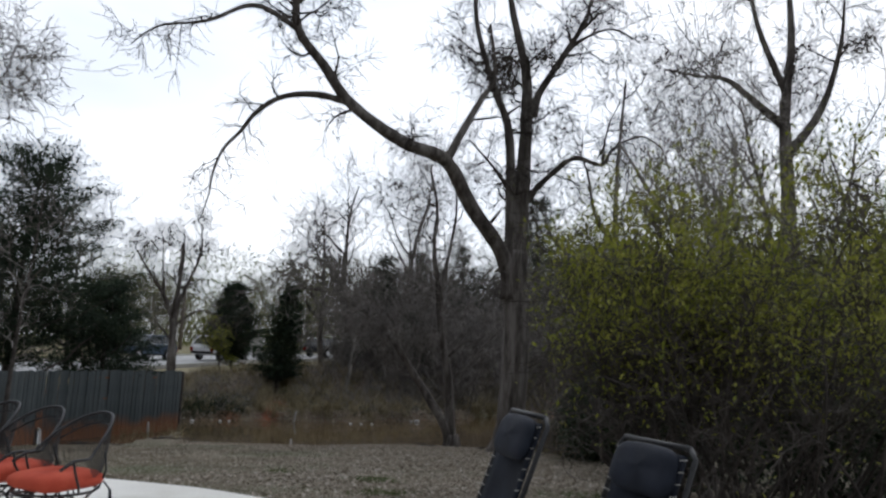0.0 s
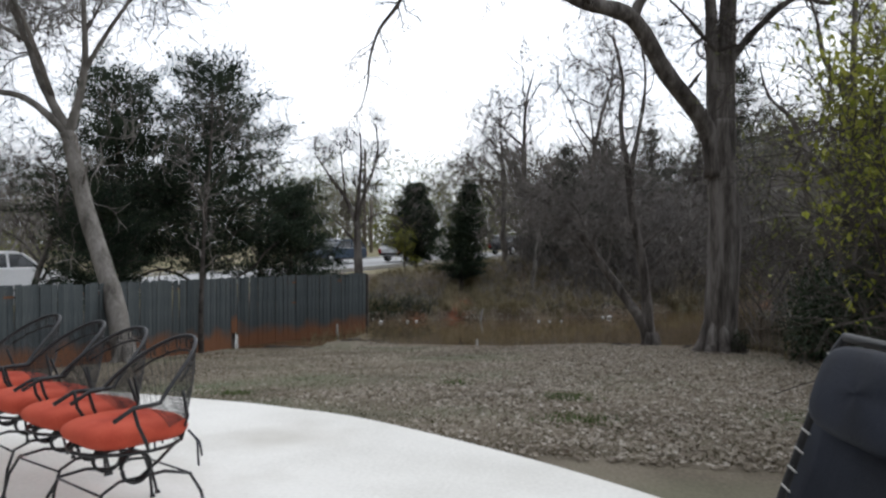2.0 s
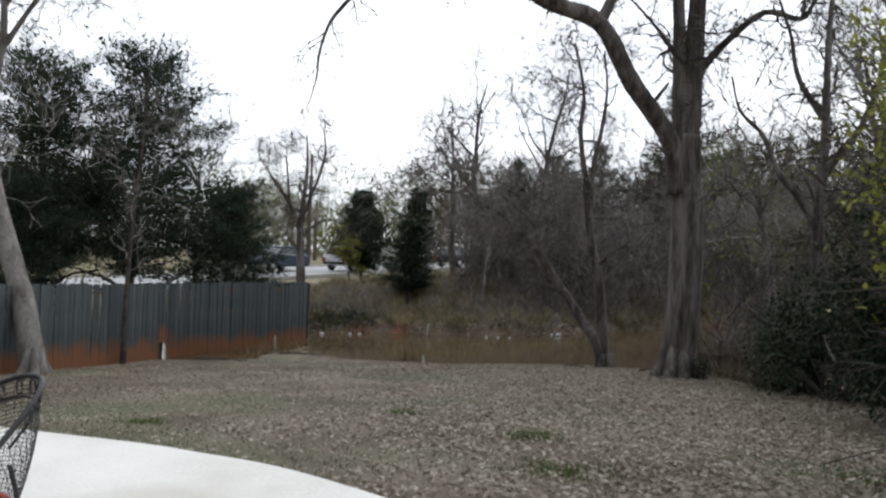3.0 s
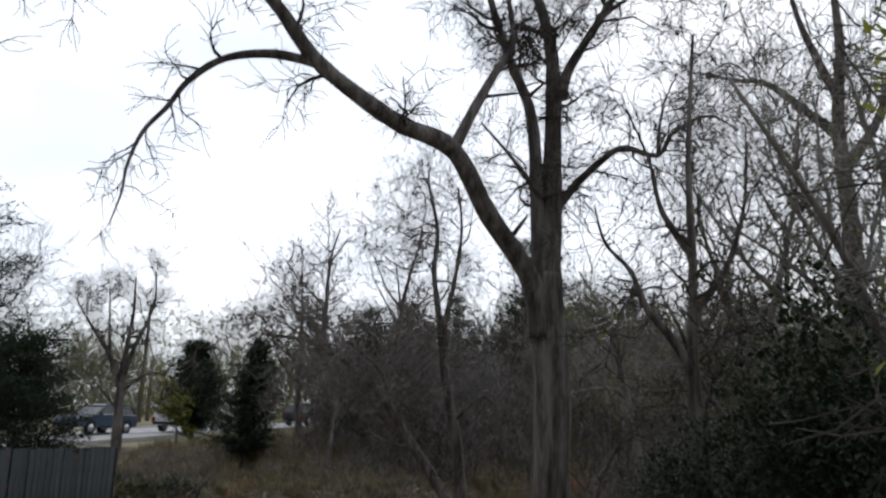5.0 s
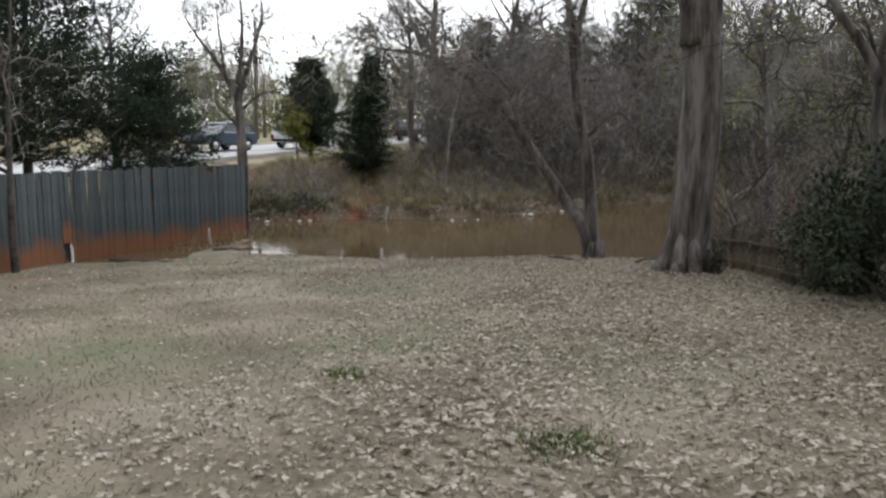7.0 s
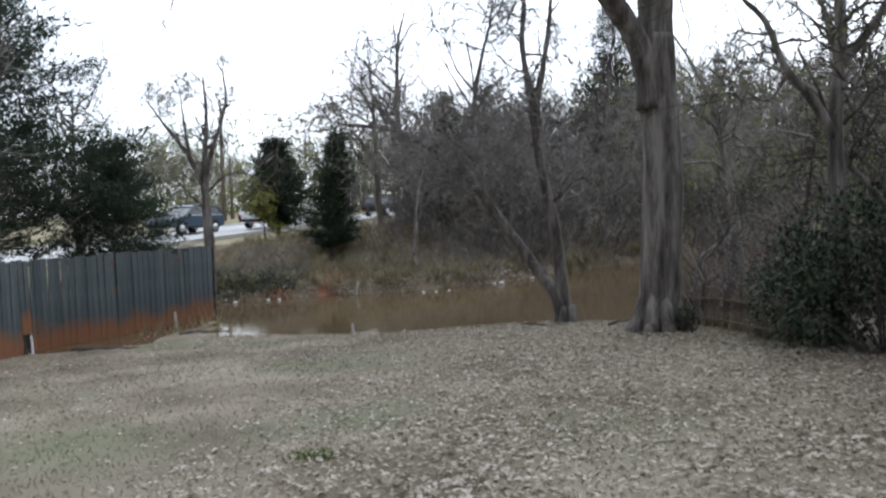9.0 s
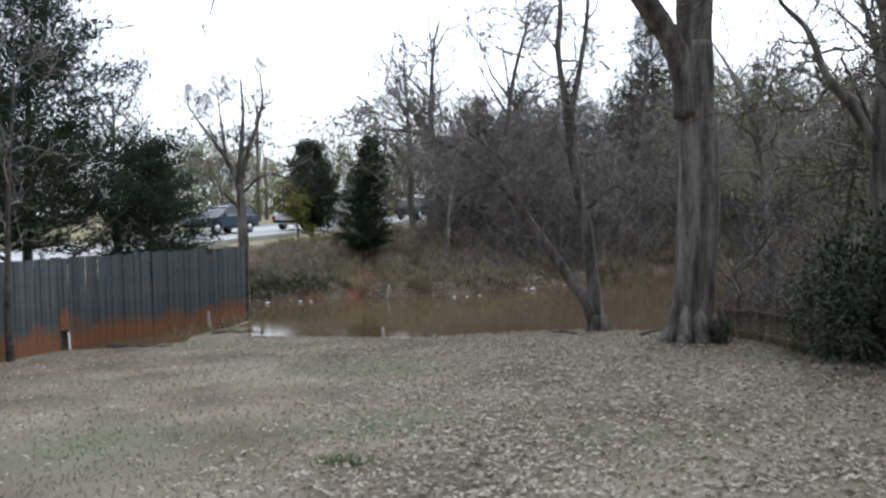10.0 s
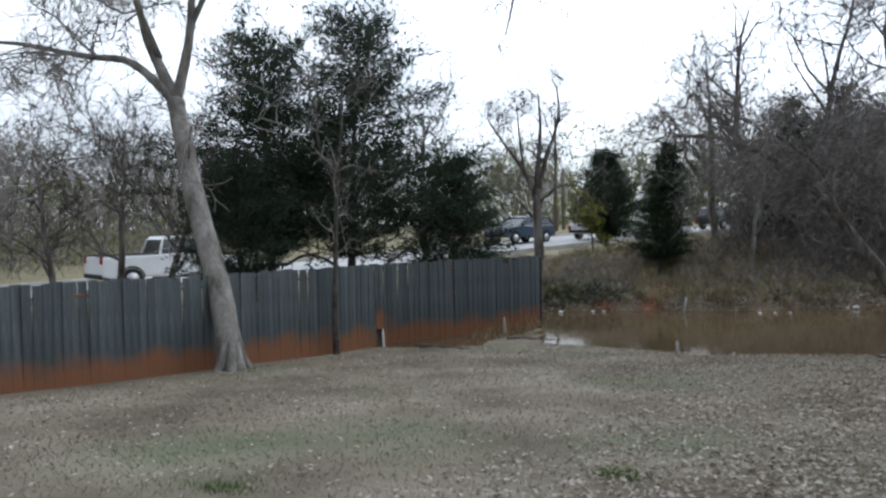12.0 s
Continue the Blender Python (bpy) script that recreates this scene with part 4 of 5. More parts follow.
def thicket(name, label, category, material, boxes, seed, count, length, width, lean=0.6):
    """A tangle of thin stems, nobody could count them."""
    rng = random.Random(seed)
    s = Soup()
    for (x0, x1, y0, y1, h), n in zip(boxes, count):
        for _ in range(n):
            x, y = rng.uniform(x0, x1), rng.uniform(y0, y1)
            z = ground_z(x, y) - 0.04
            if z < WATER_Z - 0.1 or road_distance(x, y) < 5.0:
                continue
            p = Vector((x, y, z + rng.random() ** 1.5 * h * 0.75))
            L = length * rng.uniform(0.5, 1.3)
            d = Vector((rng.gauss(0, lean), rng.gauss(0, lean), 1)).normalized() * L
            w = d.cross(Vector((rng.gauss(0, 1), rng.gauss(0, 1), 0.1))).normalized() * width * rng.uniform(0.5, 1.2)
            mid = p + d * 0.55 + Vector((rng.gauss(0, 0.1), rng.gauss(0, 0.1), 0)) * L
            s.quad(p - w, p + w, mid + w * 0.7, mid - w * 0.7)
            s.tri(mid - w * 0.7, mid + w * 0.7, p + d)
    return tagged(new(name, s.mesh(name, material)), label, category, kind="stuff")


thicket("brush", "tangled grey-brown leafless brush in the creek woods", "brush", M_BRUSH,
        [(-5, 2, 34, 44, 4.0), (0, 14, 38, 50, 4.5), (2.5, 9, 19, 24, 2.2), (9, 26, 24, 40, 4.5), (-58, -33, 10, 66, 5.0), (-3, 40, 52, 75, 6.5)],
        91, (9000, 9000, 2600, 9000, 14000, 9000), 1.3, 0.014, 0.7)
thicket("wood_edge", "dense grey-brown leafless woods beyond the creek", "woods", M_BRUSH,
        [(-5, 9, 48, 66, 8.5), (6, 40, 52, 72, 12.5)], 97, (9000, 20000), 2.4, 0.026, 0.6)
thicket("far_woods", "hazy brown and green woods along the skyline", "woods", M_BRUSH,
        [(-110, -20, 92, 125, 9.0), (-20, 75, 90, 112, 10.0), (-120, -66, 0, 92, 8.0), (30, 75, 20, 90, 9.0)], 94, (9000, 9000, 8000, 6000), 3.0, 0.05, 0.6)
thicket("far_leaves", "pale young foliage in the woods along the skyline", "woods", M_HAZE,
        [(-48, -8, 84, 112, 15.5), (4, 40, 45, 70, 11.0), (6, 24, 24, 42, 6.0), (-70, -40, 20, 70, 7.0)], 95, (15000, 9000, 8000, 7000), 0.5, 0.07, 0.9)
thicket("dry_grass", "tall tan dry grass on the creek bank", "grass", M_DRY,
        [(-11, -1, 30.5, 38, 0.1), (-1, 8, 33, 44, 0.1), (-9.6, -7.5, 22.5, 26, 0.05), (2.2, 3.2, 17, 21, 0.05)], 92, (9000, 4000, 250, 200), 0.42, 0.009, 0.45)
thicket("bank_brush", "scattered leafless brush on the creek bank", "brush", M_BRUSH,
        [(-10.2, -7.2, 29.3, 33, 0.7), (-6, 0, 31, 36, 0.8), (0, 5, 36, 41, 1.0)], 96, (700, 1300, 900), 0.8, 0.008, 0.8)
thicket("bank_weeds", "low dull green weeds on the creek bank", "weeds", M_HOLLY,
        [(-10.5, -7.4, 28.6, 31.0, 0.5), (-6, 1, 31, 36, 0.25)], 93, (2600, 1300), 0.26, 0.013, 0.9)


def tussocks():
    """Arching clumps of dry grass on the far bank."""
    rng = random.Random(98)
    s = Soup()
    for _ in range(330):
        cx = rng.uniform(-10.8, 6)
        cy = lerp_table(cx, FAR_SHORE) + 0.5 + 4.6 * rng.random()
        size = rng.uniform(0.25, 0.65)
        for _ in range(46):
            a, reach = rng.uniform(0, 6.28), size * rng.uniform(0.25, 0.8)
            x, y = cx + rng.gauss(0, size * 0.22), cy + rng.gauss(0, size * 0.22)
            p = Vector((x, y, ground_z(x, y) - 0.03))
            out = Vector((math.cos(a), math.sin(a), 0))
            w = Vector((-out.y, out.x, 0)) * rng.uniform(0.006, 0.012)
            mid, end = p + out * reach * 0.4 + Vector((0, 0, size * rng.uniform(0.5, 0.9))), p + out * reach + Vector((0, 0, size * rng.uniform(0.15, 0.7)))
            s.quad(p - w, p + w, mid + w, mid - w)
            s.tri(mid - w, mid + w, end)
    tagged(new("grass_tussocks", s.mesh("grass_tussocks", M_DRY)), "arching clumps of tan dry grass on the creek bank", "grass", kind="stuff")


tussocks()


# ---- shrubs ----
def keep_out(q):
    """Folds a point of the shrub back from the lawn's side."""
    lim = max(0.16 + 0.16 * abs(q.z - 1.75) + 0.75 * max(0.0, 1.45 - q.z), 0.6 * (q.y - 4.18) - 0.42)
    return Vector((lim + abs(q.x - lim) if q.x < lim else q.x, max(q.y, 5.25), q.z))


def spring_shrub():
    rng = random.Random(61)
    wood, fine, tips = Soup(), Soup(), []
    for i in range(95):
        bx, by = 2.3 + rng.gauss(0, 0.8), 6.7 + rng.gauss(0, 0.5)
        bx, by = max(1.2, bx), max(5.8, by)
        a = rng.uniform(0, 6.28)
        d = Vector((math.cos(a) * 0.55 + (bx - 2.55) * 0.25, math.sin(a) * 0.45 + (by - 6.9) * 0.2, 1.0))
        L = rng.uniform(1.5, 3.3)
        p = wander(rng, (bx, by, ground_z(bx, by) - 0.05), d, L, 7, 0.13, 0.0)
        p = [keep_out(q) for q in p]
        r = [0.016 * (1 - 0.8 * k / 7) + 0.002 for k in range(8)]
        wood.tube(p, r, 4, False)
        twigs(rng, fine, p[2:], r[2:], 1, 9, 0.62, 0.04, tips, 0.3, 0.003)
    s = Soup()
    for p, d in tips:
        if rng.random() > 0.12 + 0.88 * smooth01((p.z - 0.5) / 1.6):
            continue
        if keep_out(p).x > p.x + 0.7:
            continue
        for _ in range(int(1 + 4.2 * smooth01((p.z - 0.5) / 1.9) + rng.random())):
            dd = (d + Vector((rng.gauss(0, 0.8), rng.gauss(0, 0.8), rng.gauss(0.2, 0.6)))).normalized()
            s.leaf(p + Vector((rng.gauss(0, 0.05), rng.gauss(0, 0.05), rng.gauss(0, 0.05))), dd * rng.uniform(0.035, 0.075), rng.uniform(0.018, 0.034), Vector((0, 0, 1)))
    t = thing("flowering_shrub", "tall arching shrub with fresh yellow-green leaves beside the patio", "shrub")
    part(t, "stems", wood.mesh("shrub_stems", M_TWIG, True))
    part(t, "twigs", fine.mesh("shrub_twigs", M_TWIG))
    part(t, "leaves", s.mesh("shrub_leaves", M_LEAF))


def evergreen_bush(label, seed, x, y, rx, ry, h, count, size=0.085, dry=0):
    rng = random.Random(seed)
    wood, s, dead = Soup(), Soup(), Soup()
    z0 = ground_z(x, y)
    lumps = []
    for i in range(26):
        a, e = rng.uniform(0, 6.28), rng.uniform(0.05, 1.0)
        k = rng.uniform(0.5, 0.9)
        lumps.append((Vector((x + rx * k * math.cos(a) * math.sqrt(1 - 0.6 * e * e), y + ry * k * math.sin(a) * math.sqrt(1 - 0.6 * e * e), z0 + 0.12 + h * 0.85 * e)), rng.uniform(0.3, 0.5) * min(rx, h)))
    for c, r in lumps:
        wood.tube(wander(rng, (x + rng.gauss(0, 0.1), y + rng.gauss(0, 0.1), z0 - 0.05), (c - Vector((x, y, z0))), (c - Vector((x, y, z0))).length, 4, 0.1), [0.02, 0.015, 0.012, 0.008, 0.005], 4, False)
        for _ in range(count // 26):
            o = Vector((rng.gauss(0, 1), rng.gauss(0, 1), rng.gauss(0, 1))).normalized()
            p = c + o * r * rng.uniform(0.35, 1.12)
            p.z = max(p.z, ground_z(x, y) + 0.03)
            d = (o + Vector((rng.gauss(0, 0.6), rng.gauss(0, 0.6), rng.gauss(0.1, 0.5)))).normalized()
            (dead if rng.random() < dry else s).leaf(p, d * size * rng.uniform(0.6, 1.4), size * rng.uniform(0.4, 0.7), Vector((0, 0, 1)))
    t = thing("evergreen_bush", label, "bush")
    part(t, "stems", wood.mesh("bush_stems", M_TWIG))
    part(t, "leaves", s.mesh("bush_leaves", M_HOLLY))
    if dead.v:
        part(t, "dead_leaves", dead.mesh("bush_dead_leaves", M_LITTER), "dry tan leaves")


spring_shrub()
evergreen_bush("dense dark evergreen bush at the lawn edge", 71, 3.75, 11.5, 1.65, 1.6, 2.9, 17000)
evergreen_bush("dense dark evergreen bush at the lawn edge", 72, 3.45, 15.0, 1.3, 1.7, 1.75, 13000)
evergreen_bush("low dark bush with dry leaves by the picket fence", 73, 3.3, 17.2, 0.85, 0.9, 1.15, 5000, 0.05, 0.12)
evergreen_bush("dense dark evergreen bush behind the shrub", 74, 4.4, 8.8, 1.6, 1.5, 1.6, 7000)
evergreen_bush("small green ivy tuft at the trunk foot", 75, 2.0, 18.2, 0.22, 0.2, 0.35, 700, 0.04)


# ---- fences ----
def board_mesh(width, height, seed, thick=0.018):
    rng = random.Random(seed)
    s = Soup()
    n = 6
    for k in range(n + 1):
        z = height * k / n
        w = width / 2 * (1 + rng.uniform(-0.02, 0.02))
        o = rng.uniform(-0.004, 0.004)
        if k == n:
            z += rng.uniform(-0.015, 0.015)
        for x, y in ((-w, -thick / 2), (w, -thick / 2), (w, thick / 2), (-w, thick / 2)):
            s.v.append(Vector((x + o, y + o * 0.7, z)))
    for k in range(n):
        for q in range(4):
            a, b = k * 4 + q, k * 4 + (q + 1) % 4
            s.f.append((a, b, b + 4, a + 4))
    s.f += [(3, 2, 1, 0), (n * 4, n * 4 + 1, n * 4 + 2, n * 4 + 3)]
    return s


def board_fence():
    rng = random.Random(81)
    fence = thing("board_fence", "weathered grey-green upright board fence stained with red soil", "fence", kind="structure")
    line = [(-8.5, 25.4), (-10.72, 21.05), (-10.95, 16), (-11.05, 11.7), (-11.15, 7.9)]
    top = [(7, 0.66), (11.9, 0.55), (16, 0.44), (21, 0.36), (25.4, 0.35)]
    shapes = [board_mesh(0.146, 1.9, 500 + i).mesh("board", M_BOARD) for i in range(8)]
    bays = Soup()
    for (ax, ay), (bx, by) in zip(line, line[1:]):
        L = math.hypot(bx - ax, by - ay)
        n = int(L / 0.148)
        ang = math.degrees(math.atan2(by - ay, bx - ax))
        for i in range(n):
            t = (i + 0.5) / n
            x, y = ax + (bx - ax) * t, ay + (by - ay) * t
            zt = lerp_table(y, top) + rng.uniform(-0.02, 0.02)
            lean, up = rng.gauss(0, 0.4), 0.0
            gap = math.hypot(x + 10.74, y - 20.75)
            if gap < 0.09:
                up = 0.45
            elif gap < 0.35:
                lean = 2.2 if y < 20.75 else -1.5
            zb = ground_z(x, y) - 0.03 + up
            b = part(fence, "board", shapes[rng.randrange(8)])
            b.matrix_basis = pose(x, y, zb, rng.gauss(0, 0.6), lean, ang) @ Matrix.Diagonal((1, 1, max(0.3, (zt - zb) / 1.9), 1))
        for h in (0.3, 1.0, 1.6):
            nseg = max(1, int(L / 2.4))
            for k in range(nseg):
                p = [(ax + (bx - ax) * q, ay + (by - ay) * q) for q in (k / nseg, (k + 1) / nseg)]
                nxv, nyv = -(by - ay) / L, (bx - ax) / L
                side = 1 if nxv > 0 else -1
                off = -0.035 * side
                c = [Vector((px + nxv * off, py + nyv * off, lerp_table(py, top) - 1.8 + h)) for px, py in p]
                bays.tube(c, 0.028, 4)
    part(fence, "rails", bays.mesh("fence_rails", M_BOARD))
    s = Soup()
    for x, y in ((-8.42, 25.52), (-9.8, 22.95), (-10.83, 21.0), (-10.92, 18.7), (-11.07, 16.3), (-11.1, 13.9), (-11.15, 11.6)):
        s.box((x - 0.09, y + 0.03, (lerp_table(y, top) + ground_z(x, y)) / 2 - 0.15), (0.09, 0.09, lerp_table(y, top) - ground_z(x, y) + 0.25))
    part(fence, "posts", s.mesh("fence_posts", M_TWIG))
    # dark sheet added behind the gap, standing in for the shade in it
    s = Soup()
    s.box((-10.85, 20.75, -1.1), (0.03, 0.5, 1.0))
    part(fence, "backing_board", s.mesh("backing_board", M_TWIG))
    s = Soup()
    s.tube([(-10.62, 20.72, ground_z(-10.6, 20.7)), (-10.63, 20.72, -1.3), (-10.64, 20.72, -1.2)], [0.025, 0.025, 0.02], 8)
    tagged(new("marker_stub", s.mesh("marker_stub", M_LITTERWHITE)), "short white pipe stub in the fence gap", "pipe")


def picket_fence():
    rng = random.Random(82)
    fence = thing("picket_fence", "low weathered brown picket fence by the creek", "fence", kind="structure")
    shapes = [board_mesh(0.12, 0.72, 600 + i).mesh("picket", M_PICKET) for i in range(4)]
    a, b = Vector((2.36, 20.9, 0)), Vector((2.95, 16.6, 0))
    n = 30
    for i in range(n):
        p = a.lerp(b, (i + 0.5) / n)
        q = part(fence, "picket", shapes[i % 4])
        q.matrix_basis = pose(p.x, p.y, ground_z(p.x, p.y) - 0.06, rng.gauss(0, 2), rng.gauss(0, 1.5), -82) @ Matrix.Diagonal((1, 1, rng.uniform(0.88, 1.08), 1))
    s = Soup()
    for h in (0.15, 0.5):
        s.tube([Vector((p.x - 0.04, p.y, ground_z(p.x, p.y) + h)) for p in (a.lerp(b, k / 6) for k in range(7))], 0.026, 4)
    for k in range(4):
        p = a.lerp(b, k / 3)
        s.box((p.x + 0.06, p.y, ground_z(p.x, p.y) + 0.3), (0.09, 0.09, 0.95))
    part(fence, "rails", s.mesh("picket_rails", M_PICKET))


board_fence()
picket_fence()


# ---- patio furniture ----
def soft_pad(w, d, h, power=5.0, n=20, m=8):
    """A stuffed pad: a superellipse in plan with a rounded edge."""
    s = Soup()
    for j in range(m + 1):
        v = -math.pi / 2 + math.pi * j / m
        cz, sz = math.cos(v) ** 0.45 if math.cos(v) > 0 else 0.0, math.sin(v)
        for i in range(n * 2):
            u = math.pi * i / n
            cx, sx = math.cos(u), math.sin(u)
            k = (abs(cx) ** power + abs(sx) ** power) ** (-1 / power)
            s.v.append(Vector((cx * k * w / 2 * cz, sx * k * d / 2 * cz, sz * h / 2 * (1 + 0.05 * math.sin(3 * u)))))
    c = n * 2
    for j in range(m):
        for i in range(c):
            a, b = j * c + i, j * c + (i + 1) % c
            s.f.append((a, b, b + c, a + c))
    return s


def iron_chair():
    """A barrel-backed wrought-iron spring chair that faces +x."""
    ch = thing("patio_chair", "black wrought-iron barrel chair with a red seat cushion on the patio", "chair", group="iron chairs on the patio")
    pad = soft_pad(0.54, 0.52, 0.13, 3.6)
    part(ch, "cushion", pad.mesh("seat_cushion", M_RED, True), "rust red cloth cushion").location = (0, 0, 0.485)
    fr = Soup()
    ring = [Vector((0.27 * math.cos(a), 0.265 * math.sin(a), 0.415)) for a in np.linspace(0, 2 * math.pi, 25)]
    fr.tube(ring, 0.009, 6, False)
    hoop = []
    for u in np.linspace(-1, 1, 33):
        a = math.pi * 0.5 * abs(u) ** 0.9 * (1 if u >= 0 else -1)
        back = max(0.0, math.cos(min(abs(u) * 1.35, 1.0) * math.pi / 2))
        hoop.append(Vector((-0.30 - 0.07 * back + 0.42 * (1 - math.cos(a)), 0.305 * math.sin(a) * (1.0 if abs(u) < 0.8 else 1.02), 0.645 + 0.275 * back ** 0.8)))
    hoop = [hoop[0] + Vector((0.10, 0, -0.05))] + hoop + [hoop[-1] + Vector((0.10, 0, -0.05))]
    fr.tube(hoop, 0.011, 7)
    inner = [p + Vector((0.02, 0, -0.075)) for p in hoop[9:-9]]
    fr.tube(inner, 0.006, 5)
    # scrolls between the two hoops
    for c in range(7):
        p = hoop[11 + c * 2].lerp(inner[2 + c * 2], 0.5)
        fr.tube([p + Vector((0, 0.02 * math.cos(a), 0.028 * math.sin(a))) for a in np.linspace(0, 5.6, 10)], 0.004, 4)
    for sy in (-1, 1):
        fr.tube([(0.12, sy * 0.30, 0.65), (0.10, sy * 0.31, 0.56), (0.05, sy * 0.29, 0.47), (0.02, sy * 0.265, 0.415)], 0.009, 6)
        fr.tube([(-0.16, sy * 0.27, 0.68), (-0.20, sy * 0.25, 0.55), (-0.2, sy * 0.19, 0.415)], 0.008, 6)
    part(ch, "frame", fr.mesh("chair_frame", M_IRON, True))
    net = Soup()
    low = [Vector((0.25 * math.cos(a) - 0.02, 0.25 * math.sin(a), 0.43)) for a in np.linspace(-math.pi * 1.5 + 0.35, -math.pi / 2 - 0.35, 33)][::-1]
    high = hoop[1:-1]
    for k in range(1, 30):
        t = k / 30
        net.tube([low[i].lerp(high[i], t) + Vector((-0.03 * math.sin(math.pi * t), 0, 0)) for i in range(2, 31, 2)], 0.0016, 3, False)
    for i in range(3, 31):
        net.tube([low[i].lerp(high[i], t) + Vector((-0.03 * math.sin(math.pi * t), 0, 0)) for t in (0, 0.33, 0.66, 1)], 0.0016, 3, False)
    part(ch, "back_mesh", net.mesh("chair_back_mesh", M_MESH))
    lg = Soup()
    for sy in (-1, 1):
        # a coil spring loop each side, and two bowed legs
        lg.tube([Vector((0.02 + 0.075 * math.cos(a), sy * (0.13 + 0.012 * a / 6), 0.315 + 0.075 * math.sin(a))) for a in np.linspace(0, 4 * math.pi, 40)], 0.008, 5)
        lg.tube([(0.22, sy * 0.16, 0.41), (0.12, sy * 0.14, 0.395), (0.02, sy * 0.13, 0.39)], 0.009, 5)
        lg.tube([(-0.2, sy * 0.16, 0.41), (-0.1, sy * 0.14, 0.32), (0.0, sy * 0.13, 0.25)], 0.009, 5)
        for sx in (-1, 1):
            lg.tube([(0.02, sy * 0.13, 0.255), (0.12 * sx, sy * 0.17, 0.27), (0.23 * sx, sy * 0.22, 0.245), (0.275 * sx, sy * 0.25, 0.15), (0.30 * sx, sy * 0.27, 0.012)], 0.0085, 6)
            lg.tube([(0.30 * sx, sy * 0.27, 0.014), (0.305 * sx, sy * 0.272, 0.0)], [0.013, 0.016], 7)
    lg.tube([(0.24, -0.22, 0.24), (0.24, 0.22, 0.24)], 0.006, 5)
    lg.tube([(-0.24, -0.22, 0.24), (-0.24, 0.22, 0.24)], 0.006, 5)
    part(ch, "legs", lg.mesh("chair_legs", M_IRON, True))
    tie = Soup()
    for sy in (-1, 1):
        tie.tube([(-0.24, sy * 0.19, 0.46), (-0.28, sy * 0.21, 0.40), (-0.285, sy * 0.215, 0.27)], 0.006, 4)
        tie.tube([(-0.24, sy * 0.19, 0.46), (-0.30, sy * 0.20, 0.39), (-0.32, sy * 0.19, 0.31)], 0.006, 4)
    part(ch, "ties", tie.mesh("cushion_ties", M_SLING))
    return ch


chair = iron_chair()
chair.matrix_basis = pose(-2.65, 4.50, 0, 0, 0, 243) @ Matrix.Scale(0.88, 4)
for x, y, r in ((-3.08, 4.76, 246), (-3.52, 5.01, 241), (-4.02, 5.28, 247)):
    copy_thing(chair, pose(x, y, 0, 0, 0, r))


